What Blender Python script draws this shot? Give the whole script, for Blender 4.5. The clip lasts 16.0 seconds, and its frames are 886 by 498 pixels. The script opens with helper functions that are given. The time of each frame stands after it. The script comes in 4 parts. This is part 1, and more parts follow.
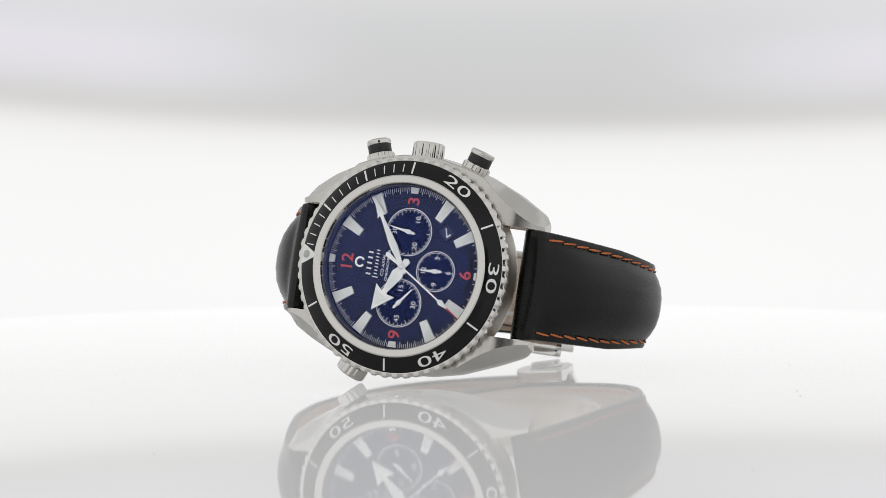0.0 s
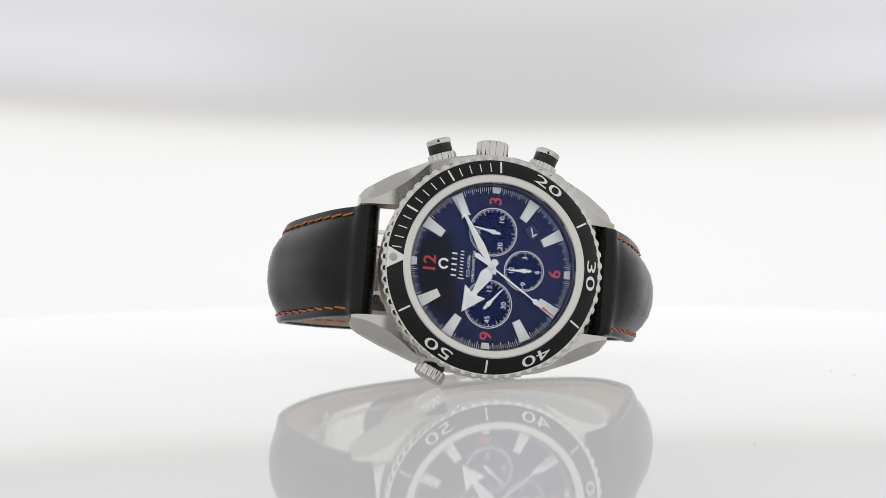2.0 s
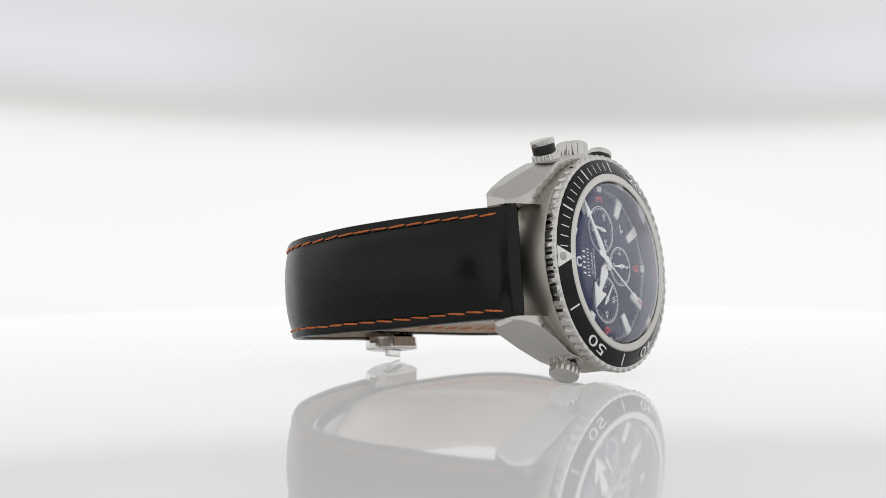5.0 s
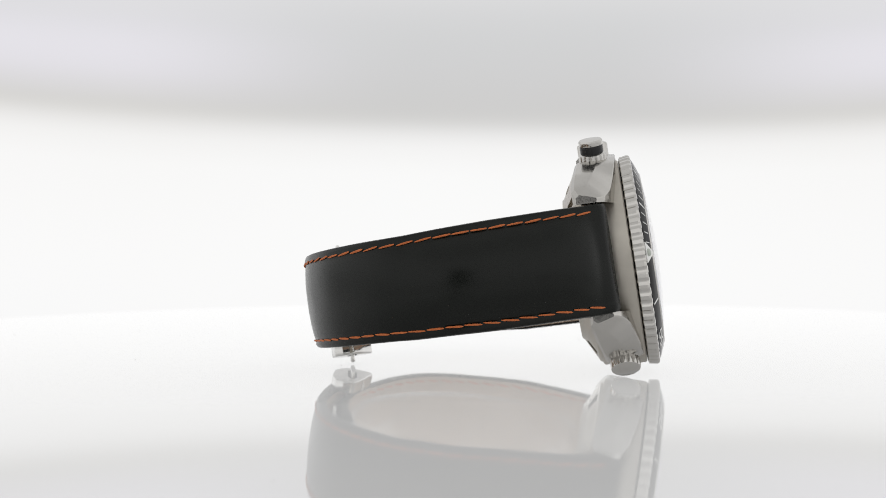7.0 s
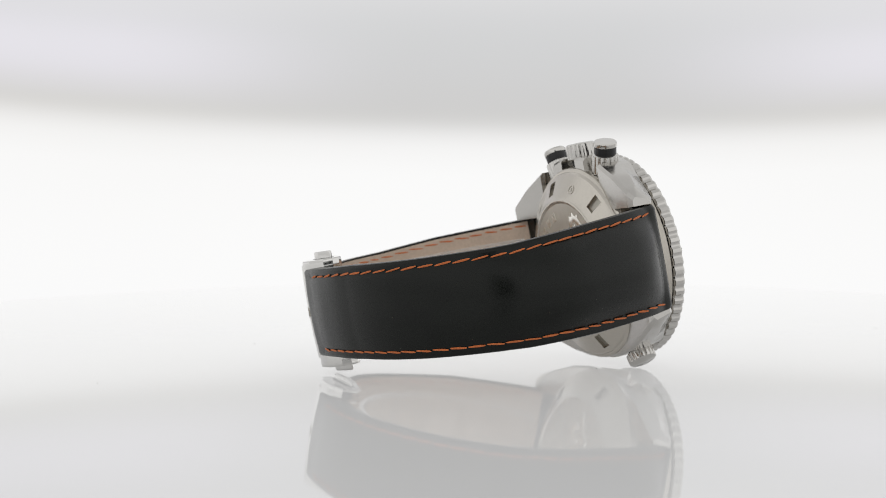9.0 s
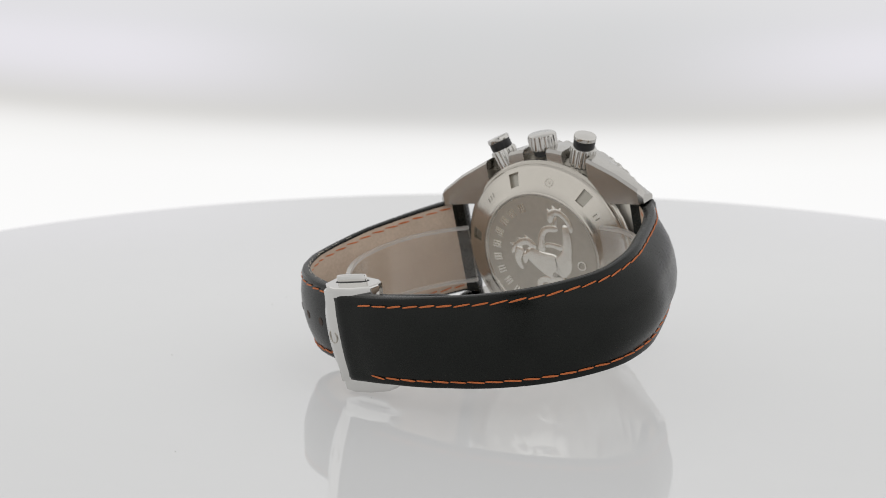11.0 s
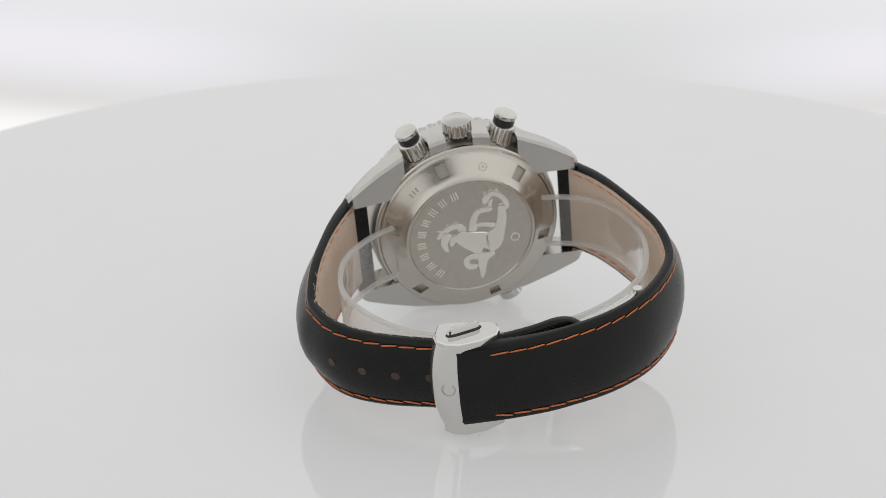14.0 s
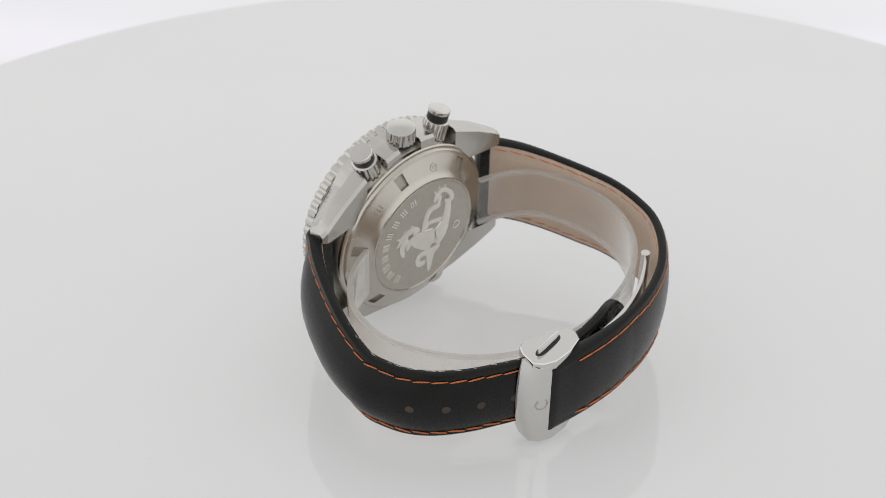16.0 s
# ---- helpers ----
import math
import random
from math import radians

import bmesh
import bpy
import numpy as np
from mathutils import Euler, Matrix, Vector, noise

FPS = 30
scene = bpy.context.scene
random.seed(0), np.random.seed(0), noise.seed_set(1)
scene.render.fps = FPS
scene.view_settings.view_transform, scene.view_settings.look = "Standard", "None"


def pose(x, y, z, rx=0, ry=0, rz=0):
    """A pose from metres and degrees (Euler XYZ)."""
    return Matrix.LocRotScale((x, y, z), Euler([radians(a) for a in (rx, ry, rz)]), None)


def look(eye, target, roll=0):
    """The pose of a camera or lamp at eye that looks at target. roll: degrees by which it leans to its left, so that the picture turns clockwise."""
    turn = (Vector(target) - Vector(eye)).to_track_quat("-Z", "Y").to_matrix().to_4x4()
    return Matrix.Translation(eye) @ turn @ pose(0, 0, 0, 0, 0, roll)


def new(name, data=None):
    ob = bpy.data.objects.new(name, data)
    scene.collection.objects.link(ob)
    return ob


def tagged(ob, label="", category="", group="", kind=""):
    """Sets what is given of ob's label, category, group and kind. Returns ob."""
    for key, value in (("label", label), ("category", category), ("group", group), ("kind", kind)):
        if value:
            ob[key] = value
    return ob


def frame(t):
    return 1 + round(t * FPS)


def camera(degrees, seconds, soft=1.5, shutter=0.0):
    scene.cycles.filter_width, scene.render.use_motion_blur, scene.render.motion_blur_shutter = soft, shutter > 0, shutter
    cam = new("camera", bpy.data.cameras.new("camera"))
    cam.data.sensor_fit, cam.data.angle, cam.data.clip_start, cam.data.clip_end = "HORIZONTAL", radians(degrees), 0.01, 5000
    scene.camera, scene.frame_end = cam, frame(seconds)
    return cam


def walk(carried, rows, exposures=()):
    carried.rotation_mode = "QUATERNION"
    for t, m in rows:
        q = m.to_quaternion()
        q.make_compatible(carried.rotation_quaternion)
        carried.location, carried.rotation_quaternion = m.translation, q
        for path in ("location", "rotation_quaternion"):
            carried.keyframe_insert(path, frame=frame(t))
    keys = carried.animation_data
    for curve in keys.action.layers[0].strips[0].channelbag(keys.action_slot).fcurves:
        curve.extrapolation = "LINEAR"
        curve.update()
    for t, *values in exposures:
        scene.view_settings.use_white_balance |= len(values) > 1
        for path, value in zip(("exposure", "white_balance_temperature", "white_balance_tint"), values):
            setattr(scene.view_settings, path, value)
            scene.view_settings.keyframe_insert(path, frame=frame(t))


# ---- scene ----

# ---- camera and its way ----
TURN_X = 0.00712                      # the turntable's axis
cam = camera(24.96, 16.0, soft=0.5)
cam.data.dof.use_dof, cam.data.dof.focus_distance, cam.data.dof.aperture_fstop = True, 0.402, 34.0
BASE = look((0, -0.43489, 0.04518), (0, 0, 0.02621), -0.243)
PIVOT = Vector((0, 0.00298, 0.01683))   # the camera and the background sheet swing together about this line


def swing(degrees):
    return Matrix.Translation(PIVOT) @ pose(0, 0, 0, -degrees) @ Matrix.Translation(-PIVOT)


LIFT = [(0, 0), (4, 0), (7.5, 0), (8, 0.08), (8.5, 0.31), (9, 1.98), (9.5, 3.88), (10, 5.91),
        (10.5, 8.01), (11, 10.1), (11.5, 12.12), (12, 14.07), (12.5, 15.94), (13, 17.78), (13.5, 19.62), (14, 21.52), (14.5, 23.47), (15, 25.39), (15.5, 27.26), (16, 29.07)]
walk(cam, [(t, swing(d) @ BASE) for t, d in LIFT], [(0, -0.02), (9.5, 0.0), (13.0, 0.07), (16.0, 0.18)])

# ---- light ----
world = bpy.data.worlds.new("studio")
world.use_nodes = True
world.node_tree.nodes["Background"].inputs[0].default_value = (1, 1, 1, 1)
world.node_tree.nodes["Background"].inputs[1].default_value = 0.1
scene.world = world


# ---- materials ----
def material(name, colour=(0.8, 0.8, 0.8), rough=0.5, metal=0.0, spec=0.5, grain=0.0, size=4000, bump=0.0, stretch=(1, 1, 1), coat=0.0,
             rough_var=0.0, coat_rough=0.05):
    m = bpy.data.materials.new(name)
    m.use_nodes = True
    n, l = m.node_tree.nodes, m.node_tree.links
    b = n["Principled BSDF"]
    b.inputs["Base Color"].default_value = (*colour, 1)
    b.inputs["Roughness"].default_value, b.inputs["Metallic"].default_value = rough, metal
    b.inputs["Specular IOR Level"].default_value = spec
    b.inputs["Coat Weight"].default_value, b.inputs["Coat Roughness"].default_value = coat, coat_rough
    if grain or bump or rough_var:
        co, mp = n.new("ShaderNodeTexCoord"), n.new("ShaderNodeMapping")
        mp.inputs["Scale"].default_value = stretch
        l.new(co.outputs["Object"], mp.inputs["Vector"])
        fine, wide = n.new("ShaderNodeTexNoise"), n.new("ShaderNodeTexNoise")
        fine.inputs["Scale"].default_value, wide.inputs["Scale"].default_value = size, size / 14
        fine.inputs["Detail"].default_value = wide.inputs["Detail"].default_value = 3
        l.new(mp.outputs["Vector"], fine.inputs["Vector"])
        l.new(co.outputs["Object"], wide.inputs["Vector"])
        add = n.new("ShaderNodeMath")
        add.operation = "ADD"
        l.new(fine.outputs["Fac"], add.inputs[0])
        l.new(wide.outputs["Fac"], add.inputs[1])
        if grain:
            r = n.new("ShaderNodeMapRange")
            r.inputs["From Min"].default_value, r.inputs["From Max"].default_value = 0.7, 1.3
            r.inputs["To Min"].default_value, r.inputs["To Max"].default_value = 1 - grain, 1 + grain
            l.new(add.outputs[0], r.inputs["Value"])
            mix = n.new("ShaderNodeVectorMath")
            mix.operation = "SCALE"
            mix.inputs[0].default_value = colour
            l.new(r.outputs["Result"], mix.inputs["Scale"])
            l.new(mix.outputs["Vector"], b.inputs["Base Color"])
        if rough_var:
            r = n.new("ShaderNodeMapRange")
            r.inputs["From Min"].default_value, r.inputs["From Max"].default_value = 0.7, 1.3
            r.inputs["To Min"].default_value, r.inputs["To Max"].default_value = rough - rough_var, rough + rough_var
            l.new(add.outputs[0], r.inputs["Value"])
            l.new(r.outputs["Result"], b.inputs["Roughness"])
        if bump:
            bp = n.new("ShaderNodeBump")
            bp.inputs["Strength"].default_value, bp.inputs["Distance"].default_value = bump, 0.00005
            l.new(add.outputs[0], bp.inputs["Height"])
            l.new(bp.outputs["Normal"], b.inputs["Normal"])
    return m


def clear(name, tint, rough, base=0.03, milk=0.0, coat_tint=None):
    """A thin clear sheet: see-through, with a gloss that grows to the rim, alike from both sides."""
    m = bpy.data.materials.new(name)
    m.use_nodes = True
    n, l = m.node_tree.nodes, m.node_tree.links
    n.remove(n["Principled BSDF"])
    out = n["Material Output"]
    tr, gl, mx = n.new("ShaderNodeBsdfTransparent"), n.new("ShaderNodeBsdfGlossy"), n.new("ShaderNodeMixShader")
    tr.inputs["Color"].default_value = (*tint, 1)
    gl.inputs["Roughness"].default_value = rough
    gl.inputs["Color"].default_value = (1, 1, 1, 1)
    rim, power, lift = n.new("ShaderNodeLayerWeight"), n.new("ShaderNodeMath"), n.new("ShaderNodeMath")
    rim.inputs["Blend"].default_value = 0.5
    power.operation, power.inputs[1].default_value = "POWER", 2.7
    lift.operation, lift.use_clamp, lift.inputs[1].default_value, lift.inputs[2].default_value = "MULTIPLY_ADD", True, 1.0 - base, base
    l.new(rim.outputs["Facing"], power.inputs[0])
    l.new(power.outputs[0], lift.inputs[0])
    l.new(lift.outputs[0], mx.inputs[0])
    if coat_tint:                       # the coat's own faint coloured mirror image
        film, both = n.new("ShaderNodeBsdfGlossy"), n.new("ShaderNodeAddShader")
        film.inputs["Color"].default_value, film.inputs["Roughness"].default_value = (*coat_tint, 1), rough
        l.new(tr.outputs[0], both.inputs[0])
        l.new(film.outputs[0], both.inputs[1])
        l.new(both.outputs[0], mx.inputs[1])
    else:
        l.new(tr.outputs[0], mx.inputs[1])
    l.new(gl.outputs[0], mx.inputs[2])
    last = mx
    if milk:
        df, m2 = n.new("ShaderNodeBsdfTranslucent"), n.new("ShaderNodeMixShader")
        df.inputs["Color"].default_value = (0.9, 0.9, 0.9, 1)
        m2.inputs[0].default_value = milk
        l.new(mx.outputs[0], m2.inputs[1])
        l.new(df.outputs[0], m2.inputs[2])
        last = m2
    l.new(last.outputs[0], out.inputs["Surface"])
    return m


def glow(name, axis, stops, sides=(), side=0.0, centre=0.0):
    """A fabric with light painted in as a glow that follows its own height (axis 0..2 of its object space); stops of
    (place in metres, r, g, b), and
    others for its flanks. side: how far the bands rise with the square of the distance from the centre."""
    m = bpy.data.materials.new(name)
    m.use_nodes = True
    n, l = m.node_tree.nodes, m.node_tree.links
    b = n["Principled BSDF"]
    b.inputs["Base Color"].default_value = (0.03, 0.03, 0.03, 1)
    b.inputs["Roughness"].default_value = 0.9
    b.inputs["Specular IOR Level"].default_value = 0.0
    co, sep = n.new("ShaderNodeTexCoord"), n.new("ShaderNodeSeparateXYZ")
    l.new(co.outputs["Object"], sep.inputs[0])

    def calc(kind, one, two, three=None):
        k = n.new("ShaderNodeMath")
        k.operation = kind
        for slot, v in zip(k.inputs, (one, two, three)):
            if isinstance(v, (int, float)):
                slot.default_value = v
            elif v is not None:
                l.new(v, slot)
        return k.outputs[0]

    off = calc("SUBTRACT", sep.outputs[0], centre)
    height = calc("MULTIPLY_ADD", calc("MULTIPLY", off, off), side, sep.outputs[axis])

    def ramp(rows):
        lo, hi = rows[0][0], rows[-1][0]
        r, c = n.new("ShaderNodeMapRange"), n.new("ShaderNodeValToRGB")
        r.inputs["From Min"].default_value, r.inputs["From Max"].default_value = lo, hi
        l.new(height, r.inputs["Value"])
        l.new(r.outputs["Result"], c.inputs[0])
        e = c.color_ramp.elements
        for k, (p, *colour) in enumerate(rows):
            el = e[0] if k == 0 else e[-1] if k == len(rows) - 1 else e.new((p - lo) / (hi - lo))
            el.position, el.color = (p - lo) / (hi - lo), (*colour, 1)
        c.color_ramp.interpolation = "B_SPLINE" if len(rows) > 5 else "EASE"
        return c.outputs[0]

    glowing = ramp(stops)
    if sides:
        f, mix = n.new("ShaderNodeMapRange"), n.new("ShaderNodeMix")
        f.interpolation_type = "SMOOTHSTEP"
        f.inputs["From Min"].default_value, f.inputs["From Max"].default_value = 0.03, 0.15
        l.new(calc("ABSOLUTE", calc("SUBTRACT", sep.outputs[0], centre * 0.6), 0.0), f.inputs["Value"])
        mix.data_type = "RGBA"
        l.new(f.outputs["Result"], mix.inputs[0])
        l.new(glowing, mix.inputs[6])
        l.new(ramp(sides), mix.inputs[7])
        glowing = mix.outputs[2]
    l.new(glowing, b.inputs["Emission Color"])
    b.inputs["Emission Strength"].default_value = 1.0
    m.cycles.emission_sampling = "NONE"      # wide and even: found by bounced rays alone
    return m


STEEL_BRUSHED = material("brushed_steel", (0.50, 0.485, 0.46), 0.19, 1.0, grain=0.02, size=2200, stretch=(1, 0.06, 1))
STEEL_POLISHED = material("polished_steel", (0.56, 0.545, 0.52), 0.10, 1.0, grain=0.015, size=2500, rough_var=0.02)
CLASP_STEEL = material("mirror_steel", (0.66, 0.65, 0.63), 0.07, 1.0, grain=0.015, size=2500, rough_var=0.02)
STEEL_BACK = material("turned_steel", (0.52, 0.49, 0.44), 0.24, 1.0, grain=0.02, size=9000, bump=0.02, rough_var=0.03)
STEEL_MATT = material("blasted_steel", (0.50, 0.47, 0.42), 0.42, 1.0, grain=0.05, size=9000, bump=0.15)
STEEL_RELIEF = material("raised_steel", (0.78, 0.755, 0.70), 0.26, 1.0, grain=0.03, size=6000, bump=0.05)
# near black that paints the shade of gaps and slots
GAP_SHADE = material("gap_shade", (0.02, 0.02, 0.02), 0.6)
BLACK_INSERT = material("black_bezel_insert", (0.006, 0.006, 0.0065), 0.10, 0.0, 0.22, grain=0.2, size=8000, rough_var=0.02)
BLACK_RUBBER = material("black_rubber", (0.012, 0.012, 0.013), 0.4, 0.0, 0.4, grain=0.2, size=6000)
SILVER_PRINT = material("silver_print", (0.78, 0.78, 0.76), 0.35, 0.15)
WHITE_PRINT = material("white_print", (0.84, 0.84, 0.85), 0.5)
RED_PRINT = material("red_print", (0.56, 0.05, 0.03), 0.45)
DIAL_BLUE = material("navy_dial", (0.0045, 0.0055, 0.014), 0.3, 0.3, 0.3)
SUBDIAL_BLUE = material("navy_subdial", (0.005, 0.006, 0.016), 0.2, 0.9, 0.4)
REHAUT = material("dark_rehaut", (0.03, 0.03, 0.05), 0.3, 0.6)
LUME = material("lume", (0.88, 0.90, 0.87), 0.5, 0.0, 0.3, grain=0.05, size=6000)
LUME_PEARL = material("aged_lume", (0.42, 0.45, 0.40), 0.35, 0.0, 0.5)
POINTER = material("pointer_steel", (0.92, 0.92, 0.91), 0.30, 0.4)
LEATHER = material("black_leather", (0.005, 0.006, 0.0048), 0.27, 0.0, 0.21, grain=0.25, size=2600, bump=0.06, rough_var=0.05)
FRAY = material("pale_fibre", (0.5, 0.46, 0.4), 0.8, 0.0, 0.2, grain=0.3, size=4000)
LINING = material("greige_lining", (0.52, 0.41, 0.325), 0.7, 0.0, 0.3, grain=0.10, size=1800, bump=0.25)
THREAD = material("orange_thread", (0.53, 0.145, 0.045), 0.65, 0.0, 0.3, grain=0.3, size=9000, bump=0.8, stretch=(0.35, 1, 1))
CRYSTAL = clear("sapphire", (0.99, 0.99, 0.97), 0.10, 0.0, coat_tint=(0.0066, 0.0125, 0.056))
CUFF = clear("clear_plastic", (0.985, 0.98, 0.97), 0.06, 0.03, milk=0.07)
CUFF_EDGE = clear("frosted_plastic_edge", (0.97, 0.965, 0.95), 0.2, 0.05, milk=0.4)
SLOT_STEEL = material("slot_steel", (0.36, 0.34, 0.30), 0.4, 1.0, grain=0.05, size=9000)
HOLE_BROWN = material("hole_shade_brown", (0.05, 0.028, 0.018), 0.7, grain=0.4, size=5000)
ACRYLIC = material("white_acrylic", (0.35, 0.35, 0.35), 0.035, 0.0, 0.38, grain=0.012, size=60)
_b = ACRYLIC.node_tree.nodes["Principled BSDF"]          # glow added to the acrylic to thin the watch's shadow
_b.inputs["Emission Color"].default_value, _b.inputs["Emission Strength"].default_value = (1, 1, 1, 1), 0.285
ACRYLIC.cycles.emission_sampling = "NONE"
DUST = material("dust", (0.42, 0.41, 0.4), 0.8)
FLOOR_GREY = material("studio_floor", (0.55, 0.55, 0.55), 0.8, grain=0.1, size=40)
DARK_PANEL = material("dark_panel", (0.015, 0.015, 0.016), 0.9, grain=0.2, size=900)

MM = 0.001


# ---- mesh helpers ----
def finish(bm, name, mat, smooth=True, angle=32):
    bmesh.ops.remove_doubles(bm, verts=bm.verts, dist=1e-7)
    bmesh.ops.recalc_face_normals(bm, faces=bm.faces)
    me = bpy.data.meshes.new(name)
    if smooth:
        lim = radians(angle)
        for f in bm.faces:
            f.smooth = True
        for e in bm.edges:
            e.smooth = len(e.link_faces) == 2 and e.calc_face_angle(0) < lim
    bm.to_mesh(me)
    bm.free()
    me.materials.append(mat)
    return me


def part(name, bm, mat, parent, label="", smooth=True, angle=32, m=None):
    ob = new(name, finish(bm, name, mat, smooth, angle))
    ob.parent = parent
    if parent.type == "EMPTY":
        ob.matrix_local = m or CASE
    elif m:
        ob.matrix_local = m
    return tagged(ob, label)


def grid_mesh(bm, rows, close_u=False, close_v=False):
    """Quads over rows of points (mm)."""
    vs = [[bm.verts.new(Vector(p) * MM) for p in row] for row in rows]
    nu, nv = len(vs), len(vs[0])
    for i in range(nu if close_u else nu - 1):
        for j in range(nv if close_v else nv - 1):
            a, b, c, d = vs[i][j], vs[(i + 1) % nu][j], vs[(i + 1) % nu][(j + 1) % nv], vs[i][(j + 1) % nv]
            q = []
            for v in (a, b, c, d):
                if v not in q:
                    q.append(v)
            bm.faces.new(q)
    return vs


def lathe(bm, profile, seg=96, m=Matrix.Identity(4), wave=None):
    """Turn (radius, height) pairs about z, then place by m (mm). wave(angle, k) adds to the radius of profile point k."""
    rows = []
    for i in range(seg):
        a = 2 * math.pi * i / seg
        rows.append([m @ Vector(((r + (wave(a, k) if wave else 0)) * math.cos(a), (r + (wave(a, k) if wave else 0)) * math.sin(a), z))
                     for k, (r, z) in enumerate(profile)])
    return grid_mesh(bm, rows, close_u=True)


def axis_frame(at, way):
    """Local z along way."""
    return Matrix.Translation(at) @ Vector(way).to_track_quat("Z", "Y").to_matrix().to_4x4()


def slab(bm, outline, z0, z1, m=Matrix.Identity(4), bevel=0.0):
    """A prism over a flat outline of (x, y), with its upper rim drawn in by bevel."""
    c = Vector((sum(p[0] for p in outline) / len(outline), sum(p[1] for p in outline) / len(outline)))
    lo = [bm.verts.new((m @ Vector((*p, z0))) * MM) for p in outline]
    mid = [bm.verts.new((m @ Vector((*p, z1 - bevel))) * MM) for p in outline] if bevel else lo
    top = []
    for p in outline:
        d = Vector(p) - c
        q = c + d * max(0.0, 1 - bevel / max(d.length, 1e-6)) if bevel else Vector(p)
        top.append(bm.verts.new((m @ Vector((q.x, q.y, z1))) * MM))
    n = len(outline)
    for a, b in ((lo, mid), (mid, top)) if bevel else ((lo, top),):
        for i in range(n):
            bm.faces.new((a[i], a[(i + 1) % n], b[(i + 1) % n], b[i]))
    bm.faces.new(top)
    bm.faces.new(lo[::-1])


def text_bm(body, size, m, depth=0.03, squeeze=1.0, bold=0.0):
    """Letters of the built-in font, centred at the frame m (mm)."""
    cu = bpy.data.curves.new("letters", "FONT")
    cu.body, cu.size, cu.extrude, cu.offset = body, size, depth, bold
    cu.align_x, cu.align_y = "CENTER", "CENTER"
    cu.resolution_u = 4
    ob = new("letters", cu)
    me = bpy.data.meshes.new_from_object(ob.evaluated_get(bpy.context.evaluated_depsgraph_get()))
    bm = bmesh.new()
    bm.from_mesh(me)
    bpy.data.objects.remove(ob)
    bpy.data.meshes.remove(me)
    ys = [v.co.y for v in bm.verts]
    xs = [v.co.x for v in bm.verts]
    cy, cx = (max(ys) + min(ys)) / 2, (max(xs) + min(xs)) / 2
    for v in bm.verts:
        v.co = (m @ Vector(((v.co.x - cx) * squeeze, v.co.y - cy, v.co.z))) * MM
    return bm


def spline(points, step):
    """Points evenly spaced on a smooth curve through the given ones."""
    pts = [Vector(p) for p in points]
    pts = [2 * pts[0] - pts[1]] + pts + [2 * pts[-1] - pts[-2]]
    fine = []
    for a, b, c, d in zip(pts, pts[1:], pts[2:], pts[3:]):
        for k in range(24):
            t = k / 24
            fine.append(0.5 * (2 * b + (c - a) * t + (2 * a - 5 * b + 4 * c - d) * t * t + (3 * b - a - 3 * c + d) * t ** 3))
    fine.append(pts[-2])
    out, left = [fine[0]], step
    for a, b in zip(fine, fine[1:]):
        seg = (b - a).length
        at = 0.0
        while seg - at >= left:
            at += left
            out.append(a.lerp(b, at / seg))
            left = step
        left -= seg - at
    return out


# ---- the studio ----
def turn(t):
    s = (t - 8) / 8
    return 100.5340 + 121.9764 * s + 2.1432 * s ** 2 - 1.5452 * s ** 3 - 0.8697 * s ** 4 + 0.8043 * s ** 5


def spun(t):
    return pose(TURN_X, 0, 0, 0, 0, turn(t))


TIMES = [0.5 * k for k in range(33)]


